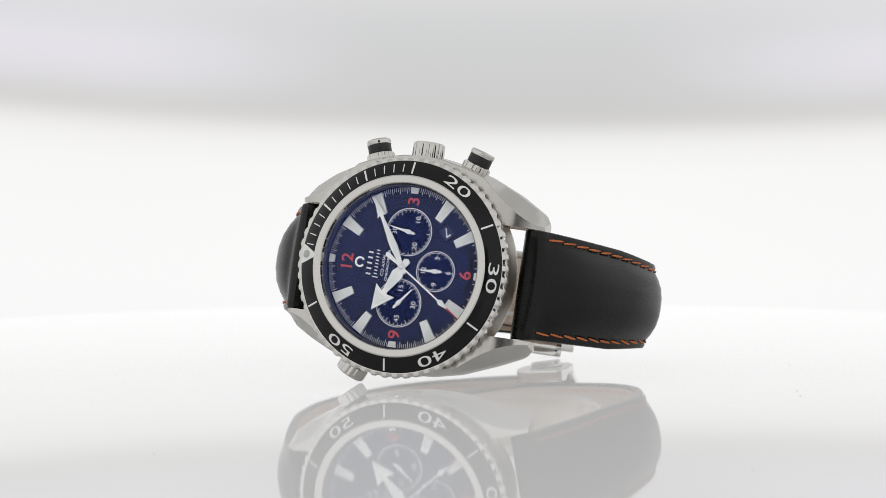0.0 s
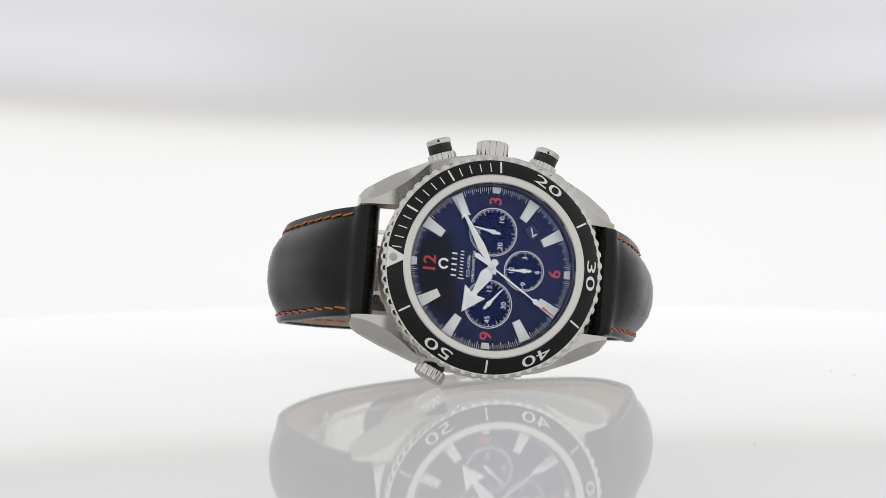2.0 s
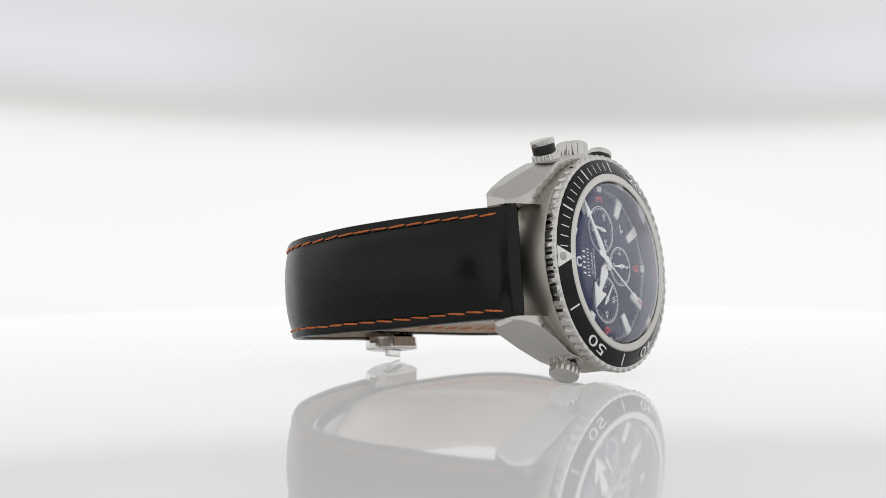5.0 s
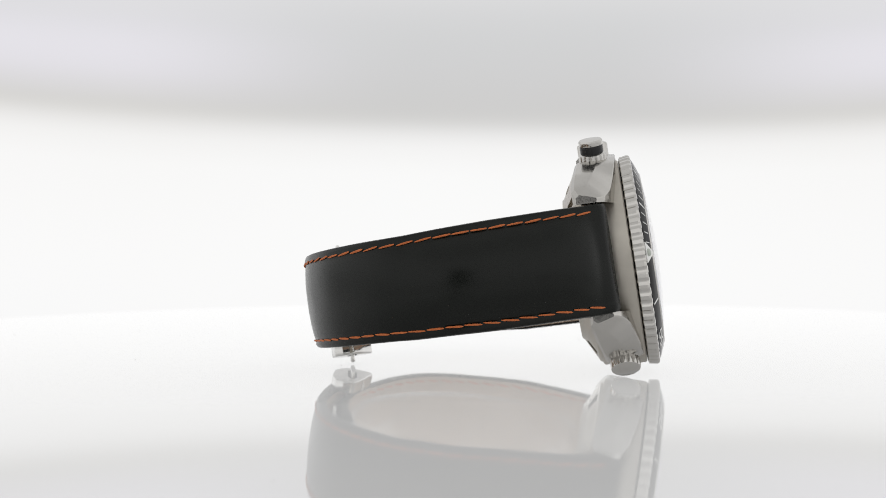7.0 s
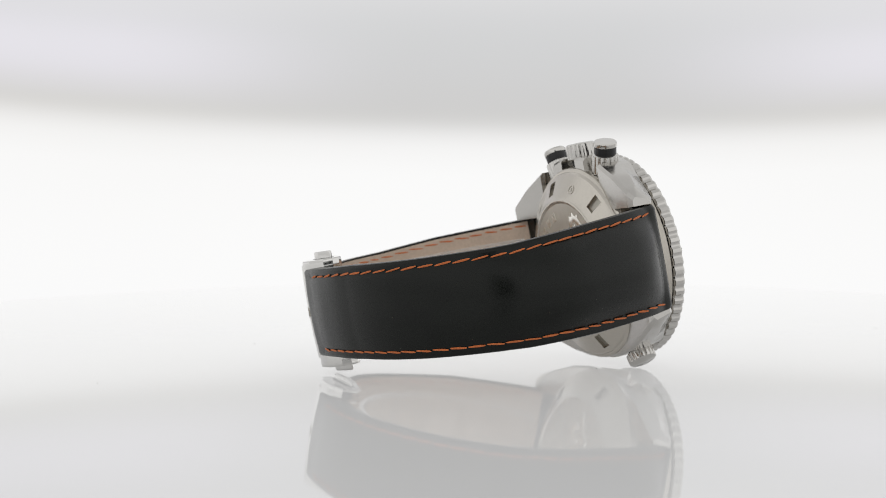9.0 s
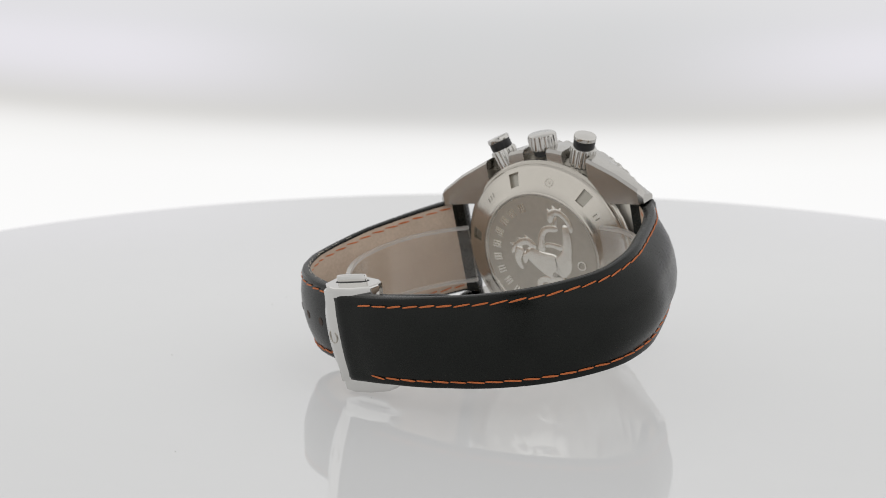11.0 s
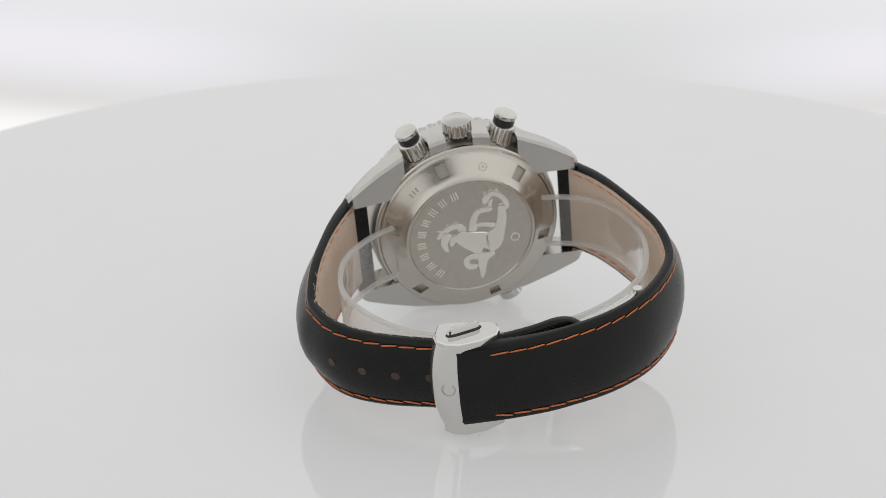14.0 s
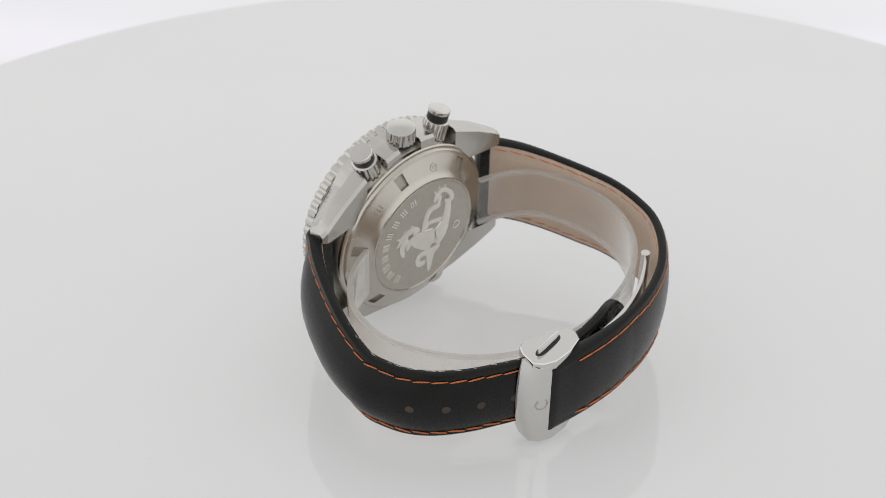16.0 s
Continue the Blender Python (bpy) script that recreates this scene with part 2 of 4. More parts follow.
def build_studio():
    # unseen dome added as the light source; its glow varies with height
    bm = bmesh.new()
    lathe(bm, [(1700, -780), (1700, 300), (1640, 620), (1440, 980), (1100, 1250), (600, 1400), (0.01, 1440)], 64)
    tent = new("wall_glow_dome", finish(bm, "wall_glow_dome", glow("dome_glow", 2, [(-0.8, 0.30, 0.30, 0.30), (-0.05, 0.74, 0.74, 0.735), (0.35, 0.97, 0.97, 0.965), (0.9, 0.92, 0.92, 0.915), (1.45, 0.66, 0.66, 0.655)])))
    tagged(tent, "unseen glowing white dome added to light the watch, dimmer low down and at the top", "light tent", kind="structure")
    bm = bmesh.new()
    lathe(bm, [(0.01, -785), (1750, -785), (1750, -800), (0.01, -800)], 64)
    tagged(new("floor", finish(bm, "floor", FLOOR_GREY)), "pale grey studio floor far below the turntable", "floor", kind="structure")
    # unseen dark panel, added so the dial mirrors something dark like the camera
    bm = bmesh.new()
    slab(bm, [(-135, -120), (190, -120), (180, 230), (-125, 230)], -4, 4, Matrix.Translation((10, -900, 150)) @ pose(0, 0, 0, 90), 1.5)
    tagged(new("wall_dark_panel", finish(bm, "wall_dark_panel", DARK_PANEL)), "unseen dark panel added behind the camera to be mirrored in the dial", "cloth", kind="structure")

    # turntable
    tt = tagged(new("turntable"), "round glossy white acrylic turntable on a plain column", "turntable")
    tt.location = (TURN_X, 0, -0.785)
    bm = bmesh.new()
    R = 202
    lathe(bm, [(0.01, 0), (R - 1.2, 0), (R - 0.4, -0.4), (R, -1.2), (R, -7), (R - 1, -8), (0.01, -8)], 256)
    platter = part("platter", bm, ACRYLIC, tt, "glossy white acrylic disc with an added glow", angle=3, m=pose(0, 0, 0.785))
    bm = bmesh.new()
    lathe(bm, [(0.01, -8.2), (70, -8.2), (70, -30), (45, -40), (45, -770), (120, -785), (0.01, -785)], 48)
    part("column", bm, FLOOR_GREY, tt, m=pose(0, 0, 0.785))

    # the background sheet, keyed with the camera to hold its place in view
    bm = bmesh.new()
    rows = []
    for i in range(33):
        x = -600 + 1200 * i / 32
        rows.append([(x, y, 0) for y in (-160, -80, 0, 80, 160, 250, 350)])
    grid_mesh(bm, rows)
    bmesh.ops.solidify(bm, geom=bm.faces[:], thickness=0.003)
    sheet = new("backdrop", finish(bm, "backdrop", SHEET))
    tagged(sheet, "white background sheet, its glow painted in white and grey bands, kept in the camera's view", "backdrop", kind="structure")
    return platter, sheet


# band heights, in metres from the optical axis, fitted to the camera's view; light painted into the glow
SHEET = glow("sheet_glow_bands", 1, [
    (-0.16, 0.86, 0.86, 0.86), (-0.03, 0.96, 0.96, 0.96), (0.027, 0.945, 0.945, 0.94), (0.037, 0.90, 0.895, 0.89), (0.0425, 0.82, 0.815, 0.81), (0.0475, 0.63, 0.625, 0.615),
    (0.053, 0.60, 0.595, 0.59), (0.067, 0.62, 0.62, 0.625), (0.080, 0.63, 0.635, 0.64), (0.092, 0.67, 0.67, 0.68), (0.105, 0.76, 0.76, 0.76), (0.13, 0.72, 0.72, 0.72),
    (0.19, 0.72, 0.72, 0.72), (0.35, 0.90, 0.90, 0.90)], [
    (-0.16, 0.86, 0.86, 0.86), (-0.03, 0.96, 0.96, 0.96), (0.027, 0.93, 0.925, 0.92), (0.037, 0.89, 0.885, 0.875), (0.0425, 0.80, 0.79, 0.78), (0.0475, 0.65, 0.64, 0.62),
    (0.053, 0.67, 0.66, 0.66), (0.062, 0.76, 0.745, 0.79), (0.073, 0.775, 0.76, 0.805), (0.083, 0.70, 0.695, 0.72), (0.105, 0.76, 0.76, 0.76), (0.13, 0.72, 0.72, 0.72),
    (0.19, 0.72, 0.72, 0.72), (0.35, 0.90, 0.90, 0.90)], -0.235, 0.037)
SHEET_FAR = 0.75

# ---- the watch, in the frame of its case: x to 3 o'clock, y to 12 o'clock, z out of the dial ----
_x, _z = Vector((0.10973, 0.14680, 0.98306)), Vector((0.00402, -0.98909, 0.14725))
_y = _z.cross(_x).normalized()
_x = _y.cross(_z)
CASE = Matrix(((_x.x, _y.x, _z.x, -0.00385), (_x.y, _y.y, _z.y, -0.03694), (_x.z, _y.z, _z.z, 0.02427), (0, 0, 0, 1)))


def clock(degrees, r, z=0.0):
    """A point at that many degrees clockwise from 12."""
    a = radians(degrees)
    return Vector((r * math.sin(a), r * math.cos(a), z))


def clock_frame(degrees, r, z, tilt=0.0):
    """A frame on the face whose y points outwards."""
    return Matrix.Translation(clock(degrees, r, z)) @ pose(0, 0, 0, 0, 0, -degrees) @ pose(0, 0, 0, tilt)


def lug_section(y, side):
    """Outer x, ridge x, top z and bottom z of the case flank at a distance y from its middle."""
    if side > 0:
        tab = [(0, 23.6), (4.3, 23.3), (9.2, 22.3), (12, 21.5), (14.1, 20.7), (20, 18.0), (25.2, 14.8), (26.2, 13.8), (26.5, 13.1)]
    else:
        tab = [(0, 21.5), (7, 21.0), (13, 19.7), (20, 16.9), (24.9, 14.6), (26.2, 13.6), (26.5, 13.0)]
    xo = float(np.interp(y, *zip(*tab)))
    ridge = float(np.interp(y, [0, 14, 26.5], [xo - 0.5, xo - 0.9, 12.0]))
    top = float(np.interp(y, [0, 9, 14, 21, 25, 26.5], [-3.5, -3.6, -4.0, -5.6, -7.2, -8.6]))
    bot = float(np.interp(y, [0, 12, 20, 25.4, 26.5], [-11.6, -12.0, -13.0, -13.6, -12.8]))
    return xo, ridge, top, bot


def build_case(root):
    bm = bmesh.new()
    lathe(bm, [(21.6, -3.15), (21.8, -3.4), (21.8, -9.4), (21.0, -11.2), (19.7, -11.6), (12, -11.6), (12, -3.15), (21.6, -3.15)], 128)
    body = part("case_body", bm, STEEL_MATT, root, "satin steel case middle")
    for sx in (1, -1):
        for sy in (1, -1):
            bm = bmesh.new()
            rows = []
            ys = [3.0 + 23.5 * k / 24 for k in range(25)]
            if sx > 0:                              # the pusher sits in a square recess open to the back
                ys = sorted(ys + [6.95, 7.0, 13.0, 13.05])
            for y in ys:
                xo, ridge, top, bot = lug_section(y, sx)
                if sx > 0 and 6.98 < y < 13.02:
                    bot = -8.4
                xi = 11.2 if y > 16.5 else float(np.interp(y, [3, 16.4], [18.5, 12.6]))
                if ridge < xi + 0.2:
                    ridge = xi + 0.2
                rows.append([(sx * x, sy * y, z) for x, z in ((xi, top - 0.15), (ridge - 0.1, top), (ridge + 0.15, top - 0.12), (xo - 0.1, max(top - 3.3, bot + 1.3)),
                                                             (xo, max(top - 3.9, bot + 0.95)), (xo, bot + 0.7), (xo - 0.6, bot), (xi, bot))])
            vs = grid_mesh(bm, rows, close_v=True)
            bm.faces.new(vs[0])
            bm.faces.new(vs[-1][::-1])
            lug = part("lug", bm, STEEL_BRUSHED, root, "brushed steel lug with a bevelled flank", angle=22)
    # crown side and the opposite flank
    for sx in (1, -1):
        bm = bmesh.new()
        rows = []
        for k in range(13):
            y = -3.1 + 6.2 * k / 12
            xo, ridge, top, bot = lug_section(abs(y), sx)
            if sx > 0:                              # cut back under the crown
                xo, bot = xo - 0.2, -9.4
            rows.append([(sx * x, y, z) for x, z in ((18.5, top), (ridge, top), (xo - 0.05, top - 3.6), (xo - 0.05, bot + 0.7), (xo - 0.65, bot), (18.5, bot))])
        vs = grid_mesh(bm, rows, close_v=True)
        bm.faces.new(vs[0])
        bm.faces.new(vs[-1][::-1])
        part("case_flank", bm, STEEL_BRUSHED, root, "brushed steel case flank", angle=22)
    # spring bars
    for sy in (1, -1):
        bm = bmesh.new()
        lathe(bm, [(0.01, -10.7), (0.75, -10.7), (0.75, 10.7), (0.01, 10.7)], 16, axis_frame((0, sy * 24.4, -10.0), (1, 0, 0)))
        part("spring_bar", bm, STEEL_POLISHED, root, "thin steel spring bar")


def flute(count, depth, rows):
    return lambda a, k: -depth * (0.5 - 0.5 * math.cos(a * count)) ** 1.5 if k in rows else 0.0


def knob(name, at, way, r, h, root, label, count=18, gap=0.9):
    m = axis_frame(at, way)
    bm = bmesh.new()
    lathe(bm, [(0.01, 0), (r - 0.3, 0), (r, 0.25), (r, h - 0.6), (r - 0.12, h - 0.25), (r - 0.5, h), (0.01, h + 0.12)], count * 8, m,
          flute(count, 0.2, (1, 2, 3)))
    top = part(name, bm, STEEL_POLISHED, root, label)
    # the stem's near black stands in for shade under the knob
    bm = bmesh.new()
    lathe(bm, [(0.01, -gap - 1), (r - 0.9, -gap - 1), (r - 0.9, 0.05), (0.01, 0.05)], 32, m)
    part("stem", bm, GAP_SHADE, top, "stem coloured near black for the shade in its gap")
    return top


def build_pushers(root):
    knob("crown", (22.7, 0.4, -8.0), (1, 0, 0), 3.3, 3.6, root, "fluted polished steel winding crown")
    for y, tilt in ((10.1, 0.34), (-9.7, -0.34)):
        way = Vector((1, tilt, 0)).normalized()
        m = axis_frame(Vector((20.6, y, -8.2)), way)
        pusher = knob("pusher", Vector((20.6, y, -8.2)) - way * 2.4, way, 2.95, 5.0, root, "round chronograph pusher with a fluted steel collar", 16, 1.0)
        bm = bmesh.new()
        lathe(bm, [(0.01, 2.5), (2.38, 2.5), (2.42, 2.6), (2.42, 4.3), (0.01, 4.3)], 40, m)
        part("black_ring", bm, BLACK_RUBBER, pusher, "black ring of the pusher")
        bm = bmesh.new()
        lathe(bm, [(0.01, 4.3), (2.5, 4.3), (2.55, 4.45), (2.55, 5.1), (2.35, 5.4), (0.01, 5.5)], 40, m)
        part("cap", bm, STEEL_POLISHED, pusher, "polished steel pusher cap")
    knob("helium_valve", (-20.7, 9.25, -7.8), (-0.89, 0.45, 0), 3.15, 2.5, root, "fluted steel release valve that touches the turntable", 16, 2)


def build_bezel(root):
    bm = bmesh.new()

    def teeth(a, k):
        if k not in (2, 3, 4):
            return 0.0
        p = (a * 60 / (2 * math.pi)) % 1.0
        d = abs(p - 0.5) * 2
        return -0.34 * max(0.0, 1 - (d / 0.62) ** 2) * (1.0 if k != 4 else 0.75)

    lathe(bm, [(20.3, -3.05), (21.6, -3.0), (22.25, -2.75), (22.55, -1.0), (22.3, -0.55), (21.62, -0.38), (21.45, -0.42), (21.3, -0.7), (18.5, 0.2),
               (18.38, 0.95), (18.15, 1.12), (16.95, 1.12), (16.75, 0.95), (16.7, -2.75), (17.2, -3.05), (20.3, -3.05)], 720, wave=teeth)
    bezel = part("bezel", bm, STEEL_POLISHED, root, "polished steel diving bezel with sixty scalloped teeth", angle=28)

    def cone(r):                                   # height of the insert's face
        return 0.92 - (r - 18.42) * 0.40

    bm = bmesh.new()
    lathe(bm, [(18.42, 0.1), (18.42, cone(18.42) - 0.05), (18.5, cone(18.5)), (21.35, cone(21.35)), (21.43, cone(21.43) - 0.06), (21.43, -0.9), (18.42, 0.1)], 192)
    part("bezel_insert", bm, BLACK_INSERT, bezel, "glossy black bezel insert")
    tilt = -math.degrees(math.atan(0.40))
    for minute in range(1, 60):
        long = minute % 5 == 0
        if minute > 15 and (not long or minute % 10 == 0):
            continue
        r0, r1, w = (18.75, 21.15, 0.36) if long else (19.0, 20.75, 0.19)
        f = clock_frame(minute * 6, (r0 + r1) / 2, cone((r0 + r1) / 2), tilt)
        bm = bmesh.new()
        h = (r1 - r0) / 2 / math.cos(radians(tilt))
        slab(bm, [(-w / 2, -h), (w / 2, -h), (w / 2, h), (-w / 2, h)], -0.05, 0.03, f)
        part("minute_mark", bm, SILVER_PRINT, bezel, smooth=False)
    for minute in (20, 30, 40, 50):
        f = clock_frame(minute * 6, 19.93, cone(19.93) + 0.02, tilt)
        bm = text_bm(str(minute), 3.0, f, 0.02, 2.2, 0.0)
        part("numeral", bm, SILVER_PRINT, bezel, smooth=False)
    f = clock_frame(0, 19.6, cone(19.6), tilt)
    bm = bmesh.new()
    slab(bm, [(-2.2, 2.0), (0, -2.3), (2.2, 2.0)], -0.1, 0.07, f)
    tri = part("zero_triangle", bm, SILVER_PRINT, bezel, "silver triangle at the bezel's zero", smooth=False)
    bm = bmesh.new()
    lathe(bm, [(0.01, 0.42), (0.45, 0.36), (0.75, 0.18), (0.82, 0.0)], 24, f @ Matrix.Translation((0, 0.75, 0.06)))
    part("lume_pearl", bm, LUME_PEARL, tri, "pale green lume pearl")
    bm = bmesh.new()
    lathe(bm, [(16.68, 0.55), (16.4, 0.95)] + [(q, 2.5 - q * q / 205) for q in (16.0, 15, 14, 13, 12, 11, 10, 9, 8, 7, 6, 5, 4, 3, 2, 1, 0.01)], 96)
    glass = part("crystal", bm, CRYSTAL, root, "domed clear watch crystal")
    glass.visible_shadow = False


DIAL_Z = -2.7


def pointer_shape(bm, outline, degrees, z, at=(0, 0), thick=0.18, bevel=0.1):
    m = Matrix.Translation((at[0], at[1], z)) @ pose(0, 0, 0, 0, 0, -degrees)
    slab(bm, outline, -thick / 2, thick / 2, m, bevel)


def mirrored(half):
    return [(x, y) for x, y in half] + [(-x, y) for x, y in reversed(half) if abs(x) > 1e-6]


def build_dial(root):
    bm = bmesh.new()
    lathe(bm, [(16.68, DIAL_Z - 0.4), (16.68, DIAL_Z), (0.01, DIAL_Z)], 96)
    dial = part("dial", bm, DIAL_BLUE, root, "deep navy blue sunray dial")
    bm = bmesh.new()
    lathe(bm, [(16.66, DIAL_Z + 0.01), (16.5, DIAL_Z + 0.3), (16.6, DIAL_Z + 2.2), (16.7, DIAL_Z + 2.2)], 96)
    part("rehaut", bm, REHAUT, dial, "dark inner flange round the dial")
    # minute track with quarter marks
    bm = bmesh.new()
    for k in range(240):
        if k % 60 == 0 or (k % 20 in (0, 1, 19) and k % 60 not in (1, 59)) or k % 60 in (1, 59, 2, 58):
            continue
        r0, w = (15.05, 0.12) if k % 4 == 0 else (15.5, 0.085)
        slab(bm, [(-w / 2, r0 - 16), (w / 2, r0 - 16), (w / 2, 0.35), (-w / 2, 0.35)], 0, 0.02, clock_frame(k * 1.5, 16, DIAL_Z))
    tagged(part("minute_track", bm, WHITE_PRINT, dial, "fine white minute track", smooth=False), kind="stuff")
    for hour in range(12):
        bm = bmesh.new()
        if hour % 3:
            slab(bm, [(-0.82, -2.2), (0.82, -2.2), (1.16, 2.2), (-1.16, 2.2)], 0, 0.42, clock_frame(hour * 30, 13.95, DIAL_Z), 0.12)
            mark = part("hour_marker", bm, POINTER, dial, smooth=False)
            bm = bmesh.new()
            slab(bm, [(-0.62, -1.95), (0.62, -1.95), (0.92, 1.9), (-0.92, 1.9)], 0.4, 0.47, clock_frame(hour * 30, 13.95, DIAL_Z))
            part("lume_fill", bm, LUME, mark, smooth=False)
        else:
            slab(bm, [(-0.72, -0.62), (0.72, -0.62), (0.95, 0.62), (-0.95, 0.62)], 0, 0.42, clock_frame(hour * 30, 15.72, DIAL_Z), 0.1)
            mark = part("hour_marker", bm, POINTER, dial, smooth=False)
            bm = bmesh.new()
            slab(bm, [(-0.5, -0.42), (0.5, -0.42), (0.7, 0.42), (-0.7, 0.42)], 0.4, 0.46, clock_frame(hour * 30, 15.72, DIAL_Z))
            part("lume_fill", bm, LUME, mark, smooth=False)
    for body, x, y in (("12", 0, 12.5), ("3", 13.55, 0), ("6", 0, -13.15), ("9", -13.7, 0)):
        bm = text_bm(body, 3.5, Matrix.Translation((x, y, DIAL_Z + 0.03)), 0.02, 1.05, 0.05)
        part("red_numeral", bm, RED_PRINT, dial, "red dial numeral", smooth=False)
    # small words; the maker's lines stay plain bars
    for body, size, y in (("CO-AXIAL", 0.95, 4.55), ("CHRONOMETER", 0.82, 3.55)):
        bm = text_bm(body, size, Matrix.Translation((0, y, DIAL_Z + 0.02)), 0.01, 1.05)
        part("dial_word", bm, WHITE_PRINT, dial, smooth=False)
    for x, w, y, h in [(-2.2 + 1.1 * k, 0.34, 7.5, 1.05) for k in range(5)] + [(-2.7 + 0.68 * k, 0.2, 5.95, 0.7 if k else 1.3) for k in range(9)]:
        bm = bmesh.new()
        slab(bm, [(x - w / 2, y - h / 2), (x + w / 2, y - h / 2), (x + w / 2 + 0.08, y + h / 2), (x - w / 2 + 0.08, y + h / 2)], DIAL_Z, DIAL_Z + 0.02)
        part("maker_bar", bm, WHITE_PRINT, dial, smooth=False)
    bm = bmesh.new()
    ring = [(r * math.cos(a), 9.6 + r * math.sin(a)) for r, s in ((1.1, 1), (0.7, -1)) for a in
            [radians(-58 + 296 * (k if s > 0 else 20 - k) / 20) for k in range(21)]]
    slab(bm, ring, DIAL_Z, DIAL_Z + 0.2)
    part("maker_badge", bm, POINTER, dial, "open silver ring badge", smooth=False)
    for s, body in ((1, "MADE"), (-1, "SWISS")):
        bm = text_bm(body, 0.5, clock_frame(180 - s * 6.5, 16.35, DIAL_Z + 0.02) @ pose(0, 0, 0, 0, 0, 180), 0.01)
        part("dial_word", bm, WHITE_PRINT, dial, smooth=False)
    # date
    f = Matrix.Translation((8.0, -8.0, DIAL_Z)) @ pose(0, 0, 0, 0, 0, -135)
    bm = bmesh.new()
    w, h = 1.6, 1.4
    ring = [(-w, -h), (w, -h), (w, h), (-w, h)]
    inner = [(x * 0.86, y * 0.84) for x, y in ring]
    vs = [[bm.verts.new((f @ Vector((*p, z))) * MM) for p in rr] for rr, z in ((ring, 0.015), (ring, 0.03), (inner, 0.03), (inner, 0.012))]
    for a, b in zip(vs, vs[1:]):
        for i in range(4):
            bm.faces.new((a[i], a[(i + 1) % 4], b[(i + 1) % 4], b[i]))
    win = part("date_window", bm, SUBDIAL_BLUE, dial, "dark date window", smooth=False)
    bm = bmesh.new()
    slab(bm, [(x * 0.9, y * 0.9) for x, y in ring], 0.004, 0.011, f)
    part("date_disc", bm, REHAUT, win, smooth=False)
    bm = text_bm("7", 2.6, f @ Matrix.Translation((0, 0, 0.03)) @ pose(0, 0, 0, 0, 0, -96), 0.01)
    part("date_numeral", bm, WHITE_PRINT, win, "white date numeral", smooth=False)

    # three small dials
    for cx, cy, r, words, deg, reach in ((7.25, 0.0, 4.9, ((60 + 0, "30", 0), (120, "10", 0), (240, "20", 0)), 11, 4.2),
                                         (0.0, -6.85, 4.1, ((90, "3", 0), (180, "6", 0), (270, "9", 0), (0, "12", 0)), -2, 3.3),
                                         (-7.3, 0.0, 4.9, ((90, "15", 0), (180, "30", 0), (270, "45", 0), (0, "60", 0)), 130, 4.2)):
        m = Matrix.Translation((cx, cy, 0))
        bm = bmesh.new()
        lathe(bm, [(r, DIAL_Z + 0.012), (r - 0.05, DIAL_Z + 0.02), (0.01, DIAL_Z + 0.006)], 72, m)
        sub = part("small_dial", bm, SUBDIAL_BLUE, root, "recessed navy counter dial with a white ring")
        bm = bmesh.new()
        lathe(bm, [(r, DIAL_Z), (r, DIAL_Z + 0.05), (r - 0.16, DIAL_Z + 0.05), (r - 0.16, DIAL_Z)], 72, m)
        lathe(bm, [(r - 0.34, DIAL_Z), (r - 0.34, DIAL_Z + 0.04), (r - 0.42, DIAL_Z + 0.04), (r - 0.42, DIAL_Z)], 72, m)
        part("ring", bm, WHITE_PRINT, sub, "white printed ring")
        bm = bmesh.new()
        n = 30 if r > 4.5 else 12
        for k in range(n):
            ln = 0.85 if k % (5 if n == 30 else 3) == 0 else 0.5
            slab(bm, [(-0.045, -ln), (0.045, -ln), (0.045, 0), (-0.045, 0)], 0.02, 0.04, m @ clock_frame(k * 360 / n, r - 0.35, DIAL_Z))
        part("counter_marks", bm, WHITE_PRINT, sub, smooth=False)
        for a, body, _ in words:
            if body == "30" and n == 30 and cx > 0:
                a = 0
            q = clock(a, r * 0.64)
            bm = text_bm(body, 1.45, Matrix.Translation((cx + q.x, cy + q.y, DIAL_Z + 0.03)), 0.012, 1.1)
            part("numeral", bm, WHITE_PRINT, sub, smooth=False)
        bm = bmesh.new()
        pointer_shape(bm, mirrored([(0.0, reach), (0.12, reach - 0.4), (0.26, 0.9), (0.42, 0.35), (0.5, 0.0), (0.42, -0.35), (0.2, -0.6), (0.34, -1.0), (0.0, -1.6)]),
                      deg, DIAL_Z + 0.35, (cx, cy), 0.16, 0.06)
        lathe(bm, [(0.01, 0.32), (0.3, 0.28), (0.34, 0.0)], 20, Matrix.Translation((cx, cy, DIAL_Z + 0.4)))
        part("counter_pointer", bm, POINTER, sub, "small polished pointer", smooth=False)


